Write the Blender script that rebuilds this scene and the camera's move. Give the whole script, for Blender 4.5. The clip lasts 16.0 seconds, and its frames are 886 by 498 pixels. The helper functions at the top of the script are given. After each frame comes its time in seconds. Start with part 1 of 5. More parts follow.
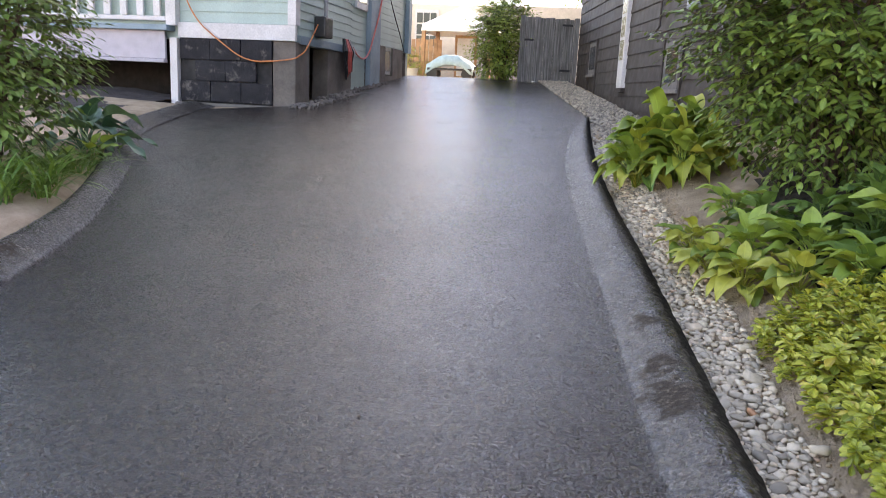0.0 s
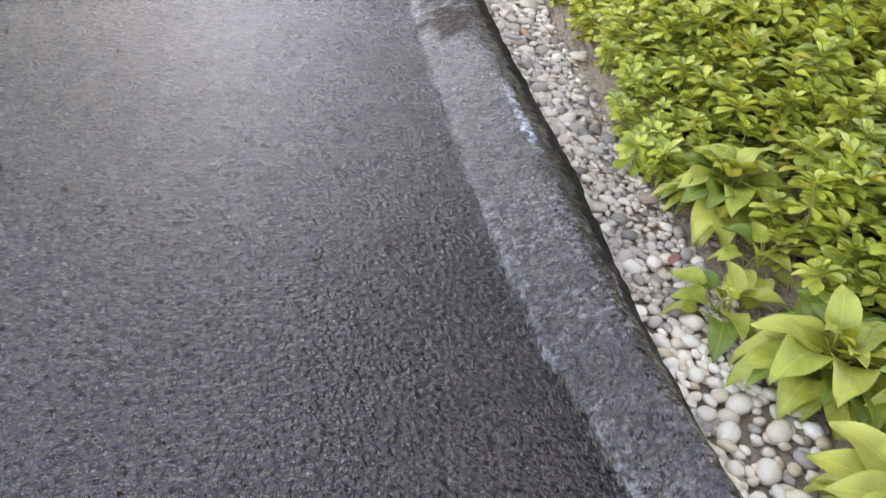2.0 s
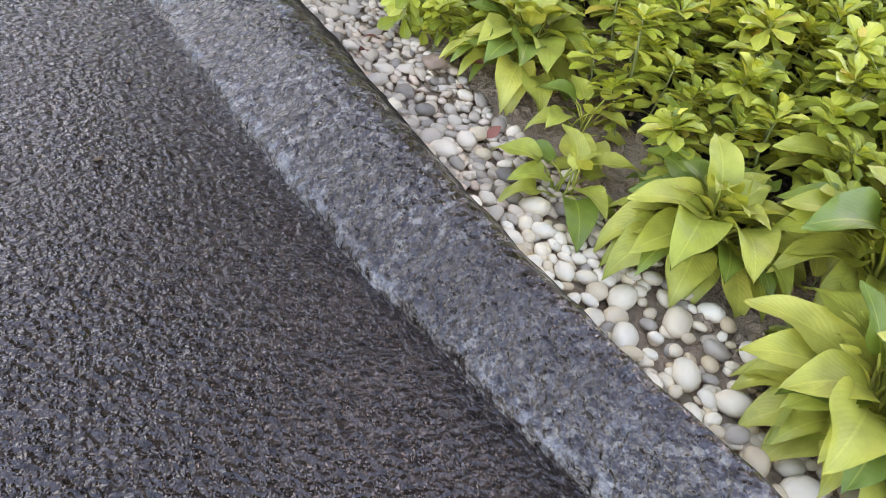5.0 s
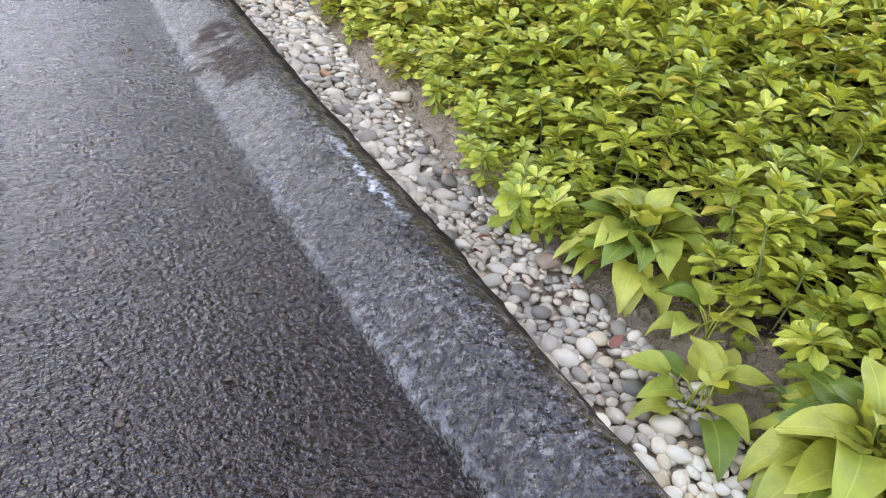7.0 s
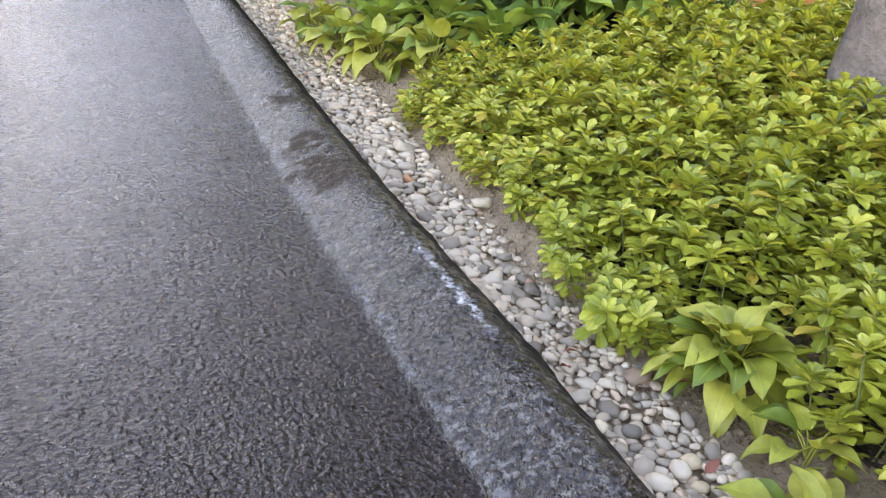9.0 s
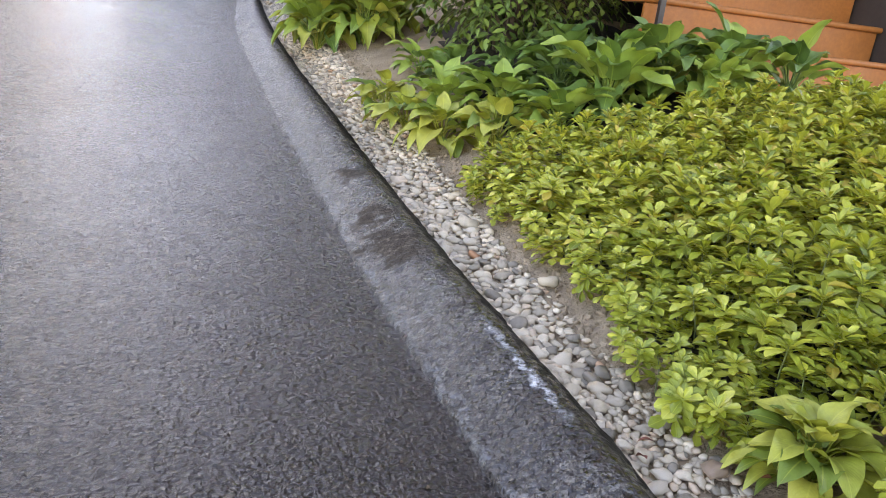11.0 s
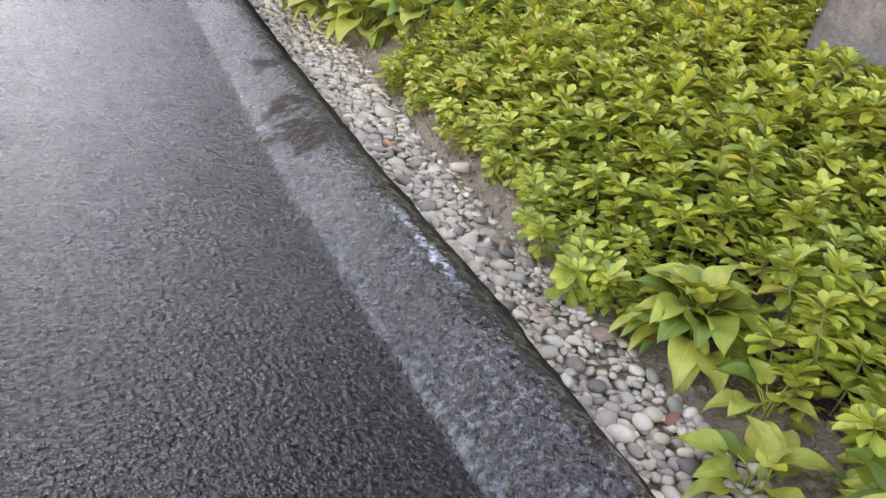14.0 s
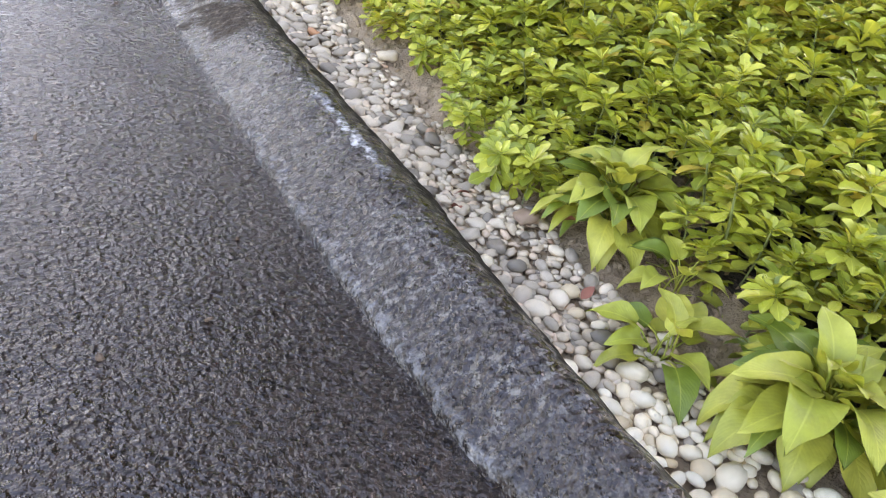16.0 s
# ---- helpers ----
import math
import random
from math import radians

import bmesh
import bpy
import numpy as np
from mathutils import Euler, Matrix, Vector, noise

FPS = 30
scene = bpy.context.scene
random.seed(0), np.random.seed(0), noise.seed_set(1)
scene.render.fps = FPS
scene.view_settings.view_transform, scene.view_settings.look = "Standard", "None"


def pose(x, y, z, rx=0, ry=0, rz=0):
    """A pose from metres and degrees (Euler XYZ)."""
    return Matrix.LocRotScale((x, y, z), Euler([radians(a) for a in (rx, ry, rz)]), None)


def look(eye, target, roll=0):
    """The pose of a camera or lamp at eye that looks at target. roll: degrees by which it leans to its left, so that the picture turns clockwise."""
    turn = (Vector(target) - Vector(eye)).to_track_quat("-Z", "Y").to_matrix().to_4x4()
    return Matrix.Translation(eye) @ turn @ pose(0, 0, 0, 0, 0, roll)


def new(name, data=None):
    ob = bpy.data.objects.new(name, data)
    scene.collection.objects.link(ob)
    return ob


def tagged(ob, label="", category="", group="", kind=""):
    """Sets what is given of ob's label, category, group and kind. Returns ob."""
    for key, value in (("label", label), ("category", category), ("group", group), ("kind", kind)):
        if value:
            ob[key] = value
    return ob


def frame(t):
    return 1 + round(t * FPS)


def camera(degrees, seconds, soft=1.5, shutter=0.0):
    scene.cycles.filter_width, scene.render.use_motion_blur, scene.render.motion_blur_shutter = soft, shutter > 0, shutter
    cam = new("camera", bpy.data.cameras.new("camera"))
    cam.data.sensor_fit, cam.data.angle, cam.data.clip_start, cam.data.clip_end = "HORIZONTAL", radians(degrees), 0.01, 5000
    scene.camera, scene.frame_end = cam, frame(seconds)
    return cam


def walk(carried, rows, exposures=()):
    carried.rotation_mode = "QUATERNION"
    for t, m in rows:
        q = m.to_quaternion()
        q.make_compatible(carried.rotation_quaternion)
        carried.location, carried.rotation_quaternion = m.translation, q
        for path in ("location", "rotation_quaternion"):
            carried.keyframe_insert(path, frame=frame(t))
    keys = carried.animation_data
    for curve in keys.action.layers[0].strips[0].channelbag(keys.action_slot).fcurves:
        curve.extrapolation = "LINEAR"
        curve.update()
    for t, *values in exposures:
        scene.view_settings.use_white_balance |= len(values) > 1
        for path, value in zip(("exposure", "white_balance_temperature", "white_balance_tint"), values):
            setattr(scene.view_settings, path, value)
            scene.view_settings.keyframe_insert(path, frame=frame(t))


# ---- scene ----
cam = camera(62.0, 16.0, soft=0.85, shutter=0.2)
PATH = [
    (0, (0.48, 0.009, 1.08), (0.102, 1.929, 0.667), 2.7),
    (0.5, (0.495, 0.007, 1.012), (0.195, 1.91, 0.476), 5.1),
    (1, (0.526, -0.01, 0.948), (0.361, 1.856, 0.249), 7.3),
    (1.5, (0.563, -0.034, 0.881), (0.574, 1.74, -0.043), 6.5),
    (2, (0.592, -0.039, 0.851), (0.78, 1.612, -0.263), 6.4),
    (2.5, (0.61, -0.046, 0.827), (0.939, 1.477, -0.426), 7.4),
    (3, (0.623, -0.042, 0.805), (1.062, 1.396, -0.514), 8.3),
    (3.2, (0.626, -0.027, 0.775), (1.124, 1.36, -0.577), 8.7),
    (5.3, (0.53, 0.33, 0.604), (1.494, 1.634, -0.568), 14.9),
    (5.5, (0.527, 0.339, 0.615), (1.491, 1.67, -0.525), 14.3),
    (6, (0.53, 0.376, 0.648), (1.403, 1.819, -0.427), 10.8),
    (6.5, (0.514, 0.402, 0.677), (1.338, 1.949, -0.287), 10.3),
    (7, (0.505, 0.397, 0.68), (1.29, 1.981, -0.255), 9.3),
    (7.5, (0.504, 0.393, 0.684), (1.284, 1.987, -0.238), 8.3),
    (8, (0.504, 0.397, 0.685), (1.274, 1.997, -0.234), 7.3),
    (8.5, (0.483, 0.406, 0.714), (1.192, 2.069, -0.143), 7.5),
    (9, (0.446, 0.404, 0.748), (1.08, 2.141, -0.012), 7.1),
    (9.5, (0.409, 0.407, 0.781), (0.958, 2.205, 0.098), 6.9),
    (9.7, (0.409, 0.41, 0.784), (0.928, 2.224, 0.121), 7.0),
    (11.8, (0.346, 0.401, 0.784), (0.858, 2.243, 0.196), 7.4),
    (12, (0.340, 0.400, 0.790), (0.845, 2.250, 0.219), 7.75),
    (12.5, (0.340, 0.416, 0.829), (0.792, 2.299, 0.330), 6.2),
    (13, (0.342, 0.399, 0.805), (0.808, 2.280, 0.311), 6.0),
    (13.5, (0.404, 0.378, 0.764), (0.940, 2.195, 0.125), 6.5),
    (14, (0.475, 0.373, 0.72), (1.136, 2.076, -0.093), 8.3),
    (14.5, (0.501, 0.391, 0.696), (1.237, 2.027, -0.19), 8.8),
    (15, (0.5, 0.397, 0.698), (1.235, 2.037, -0.18), 8.9),
    (15.5, (0.501, 0.382, 0.684), (1.265, 1.989, -0.23), 10.1),
    (16, (0.512, 0.353, 0.665), (1.317, 1.89, -0.33), 11.1),
]
walk(cam, [(t, look(eye, target, roll)) for t, eye, target, roll in PATH], [(0.0, 2.5, 7900, 27), (0.6, 2.58, 7950, 27), (1.0, 2.72, 8200, 27), (1.6, 2.96, 8350, 27), (2.0, 3.08, 8500, 27), (2.5, 3.16, 8500, 27), (6.0, 3.16, 8350, 27), (8.0, 3.14, 8200, 27), (9.0, 3.02, 8200, 27), (9.7, 2.94, 8200, 27), (12.0, 2.82, 8250, 27), (12.6, 2.74, 8250, 27), (13.0, 2.68, 8250, 27), (13.5, 2.64, 8300, 27), (14.0, 2.90, 8400, 27), (14.5, 3.12, 8500, 27), (16.0, 3.16, 8500, 27)])

# ---- light: open shade, the sun stands behind the brown house ----
SUN_EL, SUN_TO = radians(33), Vector((0.66, 0.75, 0)).normalized()
world = bpy.data.worlds.new("world")
scene.world = world
world.use_nodes = True
wn = world.node_tree
sky = wn.nodes.new("ShaderNodeTexSky")
sky.sky_type, sky.sun_disc = 'NISHITA', False
sky.sun_elevation, sky.sun_rotation = SUN_EL, math.atan2(SUN_TO.x, SUN_TO.y)
wn.links.new(sky.outputs[0], wn.nodes["Background"].inputs[0])
wn.nodes["Background"].inputs[1].default_value = 0.15
sun = new("sun", bpy.data.lights.new("sun", 'SUN'))
sun.data.energy, sun.data.angle, sun.data.color = 5.0, radians(0.5), (1, 0.96, 0.90)
to_sun = SUN_TO * math.cos(SUN_EL) + Vector((0, 0, math.sin(SUN_EL)))
sun.matrix_world = look(to_sun * 30, (0, 0, 0))


# ---- materials ----
class Mat:
    """A node material with short ways to add nodes."""

    def __init__(self, name, rough=0.6, metal=0.0):
        self.m = bpy.data.materials.new(name)
        self.m.use_nodes = True
        self.t = self.m.node_tree
        self.b = self.t.nodes["Principled BSDF"]
        self.b.inputs["Roughness"].default_value = rough
        self.b.inputs["Metallic"].default_value = metal

    def node(self, kind, **sets):
        n = self.t.nodes.new(kind)
        for k, v in sets.items():
            n.inputs[k.replace("_", " ")].default_value = v
        return n

    def link(self, a, b):
        self.t.links.new(a, b)

    def coords(self, which="Object"):
        return self.t.nodes.new("ShaderNodeTexCoord").outputs[which]

    def noise(self, scale, detail=4.0, rough=0.55, src=None):
        n = self.node("ShaderNodeTexNoise", Scale=scale, Detail=detail, Roughness=rough)
        self.link(src if src is not None else self.coords(), n.inputs["Vector"])
        return n.outputs["Fac"]

    def voro(self, scale, src=None, out="Distance"):
        n = self.node("ShaderNodeTexVoronoi", Scale=scale)
        self.link(src if src is not None else self.coords(), n.inputs["Vector"])
        return n.outputs[out]

    def ramp(self, fac, stops):
        n = self.t.nodes.new("ShaderNodeValToRGB")
        el = n.color_ramp.elements
        while len(el) < len(stops):
            el.new(0.5)
        for e, (p, c) in zip(el, stops):
            e.position = p
            e.color = (*c, 1) if len(c) == 3 else c
        self.link(fac, n.inputs[0])
        return n.outputs[0]

    def span(self, fac, a, b, lo=0.3, hi=0.7):
        n = self.t.nodes.new("ShaderNodeMapRange")
        for i, v in zip((1, 2, 3, 4), (lo, hi, a, b)):
            n.inputs[i].default_value = v
        self.link(fac, n.inputs[0])
        return n.outputs[0]

    def math(self, op, a, b=None):
        n = self.t.nodes.new("ShaderNodeMath")
        n.operation = op
        for i, v in enumerate((a, b)):
            if v is None:
                continue
            if isinstance(v, (int, float)):
                n.inputs[i].default_value = v
            else:
                self.link(v, n.inputs[i])
        return n.outputs[0]

    def mix(self, fac, a, b, mode='MIX'):
        n = self.t.nodes.new("ShaderNodeMix")
        n.data_type, n.blend_type = 'RGBA', mode
        for sock, v in ((n.inputs[0], fac), (n.inputs[6], a), (n.inputs[7], b)):
            if isinstance(v, (int, float)):
                sock.default_value = v
            elif isinstance(v, tuple):
                sock.default_value = (*v, 1)
            else:
                self.link(v, sock)
        return n.outputs[2]

    def colour(self, out):
        self.link(out, self.b.inputs["Base Color"])
        return self

    def rough(self, out):
        self.link(out, self.b.inputs["Roughness"])
        return self

    def bump(self, *pairs):
        last = None
        for height, strength, dist in pairs:
            n = self.node("ShaderNodeBump", Strength=strength, Distance=dist)
            self.link(height, n.inputs["Height"])
            if last is not None:
                self.link(last, n.inputs["Normal"])
            last = n.outputs[0]
        self.link(last, self.b.inputs["Normal"])
        return self


def plain(name, c, rough=0.6, vary=0.25, scale=6.0, fine=60.0, bump=0.15, dist=0.004, metal=0.0):
    """Paint, wood or stone with stains at a large and grain at a small scale."""
    m = Mat(name, rough, metal)
    lo, hi = tuple(v * (1 - vary) for v in c), tuple(min(1, v * (1 + vary * 0.7)) for v in c)
    big = m.ramp(m.noise(scale), [(0.3, lo), (0.7, hi)])
    small = m.span(m.noise(fine, 3), 0.86, 1.1)
    m.colour(m.mix(1.0, big, small, 'MULTIPLY'))
    m.rough(m.span(m.noise(scale * 2.3), max(0.05, rough - 0.1), min(1, rough + 0.1)))
    m.bump((m.noise(fine, 3), bump, dist))
    return m.m


def asphalt_mat(name, kerb=False):
    """Sealed asphalt: brown-black binder over rounded chips of about a centimetre, under an uneven wet film."""
    m = Mat(name, 0.3)
    src = m.coords()
    big = m.noise(1.1, 5, 0.6, src)
    chips = m.noise(92, 2.0, 0.5, src)
    fine = m.noise(210, 1.5, 0.5, src)
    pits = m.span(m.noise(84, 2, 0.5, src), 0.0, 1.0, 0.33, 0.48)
    col = m.ramp(big, [(0.3, (0.0150, 0.0100, 0.0080)), (0.55, (0.0200, 0.0136, 0.0106)), (0.75, (0.026, 0.0185, 0.0145))])
    each = m.voro(95, src, "Color")
    col = m.mix(1.0, col, m.span(each, 0.6, 1.5, 0.15, 0.95), 'MULTIPLY')
    # pale specks put the sparkle of the chips into the colour
    col = m.mix(m.span(m.noise(105, 2, 0.5, src), 0.0, 0.55, 0.63, 0.72), col, (0.12, 0.11, 0.10))
    # the pits' shade is darkened into the colour; the relief lacks them
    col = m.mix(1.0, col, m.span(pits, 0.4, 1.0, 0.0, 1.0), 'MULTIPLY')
    ro = m.math('ADD', m.span(m.noise(2.2, 5, 0.65, src), 0.20, 0.30), m.span(each, -0.05, 0.10, 0.2, 0.8))
    gleam = m.span(pits, 0.25, 1.0, 0.0, 1.0)
    m.b.inputs["Specular IOR Level"].default_value = 0.20
    if kerb:
        uv = m.coords("UV")
        sep = m.t.nodes.new("ShaderNodeSeparateXYZ")
        m.link(uv, sep.inputs[0])
        along, across = sep.outputs[0], sep.outputs[1]
        ragged = m.math('ADD', across, m.span(m.noise(26, 5, 0.75, src), -0.10, 0.10))
        drift = m.math('ADD', across, m.span(m.noise(17, 4, 0.7, src), -0.07, 0.07))
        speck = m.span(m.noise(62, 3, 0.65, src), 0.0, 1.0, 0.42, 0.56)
        # sheen painted in pale: a thin broken line along the gutter, a faint veil above it and one thick streak
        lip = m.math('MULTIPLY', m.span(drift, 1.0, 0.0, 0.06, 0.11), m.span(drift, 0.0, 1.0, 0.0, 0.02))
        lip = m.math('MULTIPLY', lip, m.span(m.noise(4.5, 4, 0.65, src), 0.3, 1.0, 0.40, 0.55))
        sheen_tint = m.math('MULTIPLY', m.span(m.noise(9, 6, 0.72, src), 0.0, 0.20, 0.48, 0.64), m.span(across, 1.0, 0.0, 0.60, 0.74))
        pale = m.math('MULTIPLY', m.math('MAXIMUM', lip, sheen_tint), speck)
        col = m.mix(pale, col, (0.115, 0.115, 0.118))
        # farther up the drive the film is gone and grey grit shows; nearer flecks paint in wet glints
        worn = m.span(m.math('ADD', along, m.span(m.noise(6, 4, 0.65, src), -0.5, 0.5)), 0.0, 1.0, 4.9, 5.6)
        grit = m.math('MULTIPLY', m.span(m.noise(64, 3, 0.7, src), 0.0, 0.9, 0.54, 0.61), m.math('MAXIMUM', m.span(m.noise(3.5, 4, 0.7, src), 0.1, 0.7, 0.42, 0.58), worn))
        col = m.mix(grit, col, (0.20, 0.19, 0.17))
        # near-black towards the back edge
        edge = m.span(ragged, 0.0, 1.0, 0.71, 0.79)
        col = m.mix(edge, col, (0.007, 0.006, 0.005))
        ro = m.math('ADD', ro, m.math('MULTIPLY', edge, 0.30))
        shift = m.math('ADD', m.math('ABSOLUTE', m.math('SUBTRACT', along, SHEEN_STREAK[0])), m.span(m.noise(30, 3, 0.6, src), -0.05, 0.05))
        mid = m.math('MULTIPLY', m.span(m.math('ABSOLUTE', m.math('SUBTRACT', m.math('ADD', across, m.span(m.noise(20, 4, 0.7, src), -0.06, 0.06)), SHEEN_STREAK[1])), 1.0, 0.0, 0.012, 0.05), m.span(shift, 1.0, 0.0, SHEEN_STREAK[2] - 0.16, SHEEN_STREAK[2]))
        col = m.mix(m.math('MULTIPLY', mid, m.span(m.noise(55, 4, 0.75, src), 0.1, 1.0, 0.40, 0.56)), col, (0.46, 0.46, 0.46))
        # soaked brown patches where silt has dulled the film
        wet = None
        for u0, v0, reach in SOAKS:
            du = m.math('SUBTRACT', along, u0)
            dv = m.math('MULTIPLY', m.math('SUBTRACT', across, v0), 0.55)
            r = m.math('SQRT', m.math('ADD', m.math('MULTIPLY', du, du), m.math('MULTIPLY', dv, dv)))
            r = m.math('ADD', r, m.span(m.noise(15, 5, 0.7, src), -0.11, 0.11))
            one = m.span(r, 1.0, 0.0, reach - 0.05, reach + 0.03)
            wet = one if wet is None else m.math('MAXIMUM', wet, one)
        brown = m.ramp(m.noise(40, 4, 0.65, src), [(0.40, (0.044, 0.034, 0.026)), (0.56, (0.068, 0.054, 0.041)), (0.66, (0.15, 0.125, 0.098))])
        col = m.mix(wet, col, brown)
        dull = m.math('MULTIPLY', m.span(edge, 1.0, 0.20, 0.0, 1.0), m.span(wet, 1.0, 0.10, 0.0, 1.0))
        dull = m.math('MULTIPLY', dull, m.span(worn, 1.0, 0.55, 0.0, 1.0))
        gleam = m.math('MULTIPLY', gleam, dull)
        ro = m.math('ADD', ro, m.math('MULTIPLY', wet, 0.35))
        m.link(m.math('MULTIPLY', dull, 0.3), m.b.inputs["Specular IOR Level"])
        m.bump((m.noise(34, 2, 0.5, src), 0.8, 0.010), (chips, 0.9, 0.008), (fine, 0.5, 0.003))
    else:
        m.bump((m.noise(2.0, 3, 0.5, src), 0.10, 0.03), (chips, 0.9, 0.0085), (fine, 0.5, 0.0022))
    # the damp film lies patchily over the chips and rounds them
    film = m.node("ShaderNodeBump", Strength=0.9, Distance=0.008 if kerb else 0.0090)
    m.link(chips, film.inputs["Height"])
    film2 = m.node("ShaderNodeBump", Strength=0.8, Distance=0.011 if kerb else 0.0022)
    m.link(m.noise(46, 2, 0.5, src) if kerb else fine, film2.inputs["Height"])
    m.link(film.outputs[0], film2.inputs["Normal"])
    m.link(film2.outputs[0], m.b.inputs["Coat Normal"])
    damp = m.span(m.noise(7, 4, 0.65, src), 0.45, 0.85) if kerb else m.span(m.noise(1.6, 4, 0.65, src), 0.58, 0.88)
    damp = m.math('MULTIPLY', damp, gleam)
    m.link(damp, m.b.inputs["Coat Weight"])
    m.b.inputs["Coat Roughness"].default_value = 0.07
    m.b.inputs["Coat IOR"].default_value = 1.55
    m.colour(col).rough(ro)
    return m.m


# on the kerb: where along and across it the painted sheen streak and the soaked patches lie, and how far they reach
SHEEN_STREAK = (3.72, 0.60, 0.27)
SOAKS = ((4.58, 0.40, 0.17), (4.88, 0.36, 0.11), (5.42, 0.45, 0.09))


def leaf_mat(name, base, pale, dark, veins=9.0, vein_gain=0.25, gloss=0.42, yellow=0.0):
    m = Mat(name, gloss)
    uv = m.coords("UV")
    sep = m.t.nodes.new("ShaderNodeSeparateXYZ")
    m.link(uv, sep.inputs[0])
    across = m.math('ABSOLUTE', m.math('SUBTRACT', sep.outputs[0], 0.5))
    rnd = m.t.nodes.new("ShaderNodeNewGeometry").outputs["Random Per Island"]
    obr = m.t.nodes.new("ShaderNodeObjectInfo").outputs["Random"]
    both = m.math('FRACT', m.math('ADD', m.math('MULTIPLY', rnd, 0.73), m.math('MULTIPLY', obr, 0.61)))
    stops = [(0.0, dark), (0.45, base), (1.0, pale)]
    col = m.ramp(both, stops)
    if yellow:
        col = m.mix(m.span(both, 0.0, 1.0, 1 - yellow, 1 - yellow + 0.02), col, (0.52, 0.40, 0.07))
    blotch = m.span(m.noise(22, 4, 0.6), 0.82, 1.12)
    col = m.mix(1.0, col, blotch, 'MULTIPLY')
    # side veins run forward from the midrib
    wave = m.math('ABSOLUTE', m.math('SINE', m.math('MULTIPLY', m.math('SUBTRACT', sep.outputs[1], m.math('MULTIPLY', across, 0.9)), veins * math.pi)))
    mid = m.span(across, 1.0, 0.0, 0.008, 0.035)
    col = m.mix(m.math('MULTIPLY', mid, vein_gain + 0.15), col, tuple(min(1, v * 1.9 + 0.03) for v in pale))
    col = m.mix(m.span(wave, vein_gain * 0.5, 0.0, 0.0, 0.22), col, tuple(v * 0.55 for v in base))
    m.colour(col)
    m.bump((wave, 0.12, 0.0015), (m.noise(90, 2), 0.12, 0.001))
    m.rough(m.span(m.noise(30), gloss - 0.08, gloss + 0.1))
    m.b.inputs["Subsurface Weight"].default_value = 0.0
    # leaves let some light through
    trans = m.t.nodes.new("ShaderNodeBsdfTranslucent")
    m.link(m.mix(1.0, col, (1.0, 0.95, 0.4), 'MULTIPLY'), trans.inputs[0])
    add = m.t.nodes.new("ShaderNodeMixShader")
    add.inputs[0].default_value = 0.22
    m.link(m.b.outputs[0], add.inputs[1])
    m.link(trans.outputs[0], add.inputs[2])
    m.link(add.outputs[0], m.t.nodes["Material Output"].inputs[0])
    return m.m


def stone_mat(name, stops, rough=0.55):
    """Pebbles: a colour of its own for every stone, with fine flecks."""
    m = Mat(name, rough)
    rnd = m.t.nodes.new("ShaderNodeNewGeometry").outputs["Random Per Island"]
    obr = m.t.nodes.new("ShaderNodeObjectInfo").outputs["Random"]
    both = m.math('FRACT', m.math('ADD', rnd, m.math('MULTIPLY', obr, 0.83)))
    col = m.ramp(both, stops)
    col = m.mix(1.0, col, m.span(m.noise(45, 5, 0.65), 0.78, 1.12), 'MULTIPLY')
    col = m.mix(m.span(m.noise(140, 3), 0.0, 0.35, 0.6, 0.75), col, (0.16, 0.13, 0.10))
    m.colour(col)
    m.bump((m.noise(160, 3), 0.2, 0.002), (m.noise(40, 3), 0.25, 0.004))
    return m.m


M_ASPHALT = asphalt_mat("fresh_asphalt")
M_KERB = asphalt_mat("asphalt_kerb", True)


def soil_mat():
    m = Mat("soil", 0.95)
    col = m.ramp(m.noise(5, 6, 0.65), [(0.25, (0.24, 0.165, 0.10)), (0.5, (0.40, 0.29, 0.185)), (0.75, (0.52, 0.395, 0.265))])
    col = m.mix(m.span(m.noise(120, 4), 0.0, 0.5, 0.6, 0.75), col, (0.14, 0.10, 0.07))
    m.colour(col).bump((m.noise(14, 5, 0.7), 0.9, 0.03), (m.noise(70, 5, 0.75), 1.0, 0.010))
    return m.m


M_SOIL = soil_mat()
M_PEB_CREAM = stone_mat("cream_pebble", [(0.0, (0.62, 0.46, 0.27)), (0.3, (0.80, 0.66, 0.44)), (0.6, (0.87, 0.77, 0.57)), (0.9, (0.76, 0.61, 0.41)), (0.97, (0.40, 0.34, 0.26))])
M_PEB_GREY = stone_mat("grey_pebble", [(0.0, (0.23, 0.19, 0.14)), (0.2, (0.39, 0.32, 0.23)), (0.4, (0.60, 0.48, 0.33)), (0.55, (0.46, 0.38, 0.28)), (0.75, (0.76, 0.63, 0.45)), (0.9, (0.60, 0.43, 0.29)), (0.985, (0.64, 0.51, 0.35)), (1.0, (0.42, 0.22, 0.12))])
M_GRAVEL = stone_mat("crushed_gravel", [(0.0, (0.186, 0.160, 0.133)), (0.5, (0.353, 0.302, 0.238)), (1.0, (0.512, 0.437, 0.343))], 0.8)
M_PACH = leaf_mat("pachysandra_leaf", (0.36, 0.40, 0.048), (0.60, 0.575, 0.10), (0.165, 0.215, 0.03), veins=4, vein_gain=0.10, gloss=0.29, yellow=0.05)
M_LIME = leaf_mat("lime_hosta_leaf", (0.285, 0.33, 0.040), (0.47, 0.455, 0.08), (0.13, 0.20, 0.028), veins=12, vein_gain=0.015)
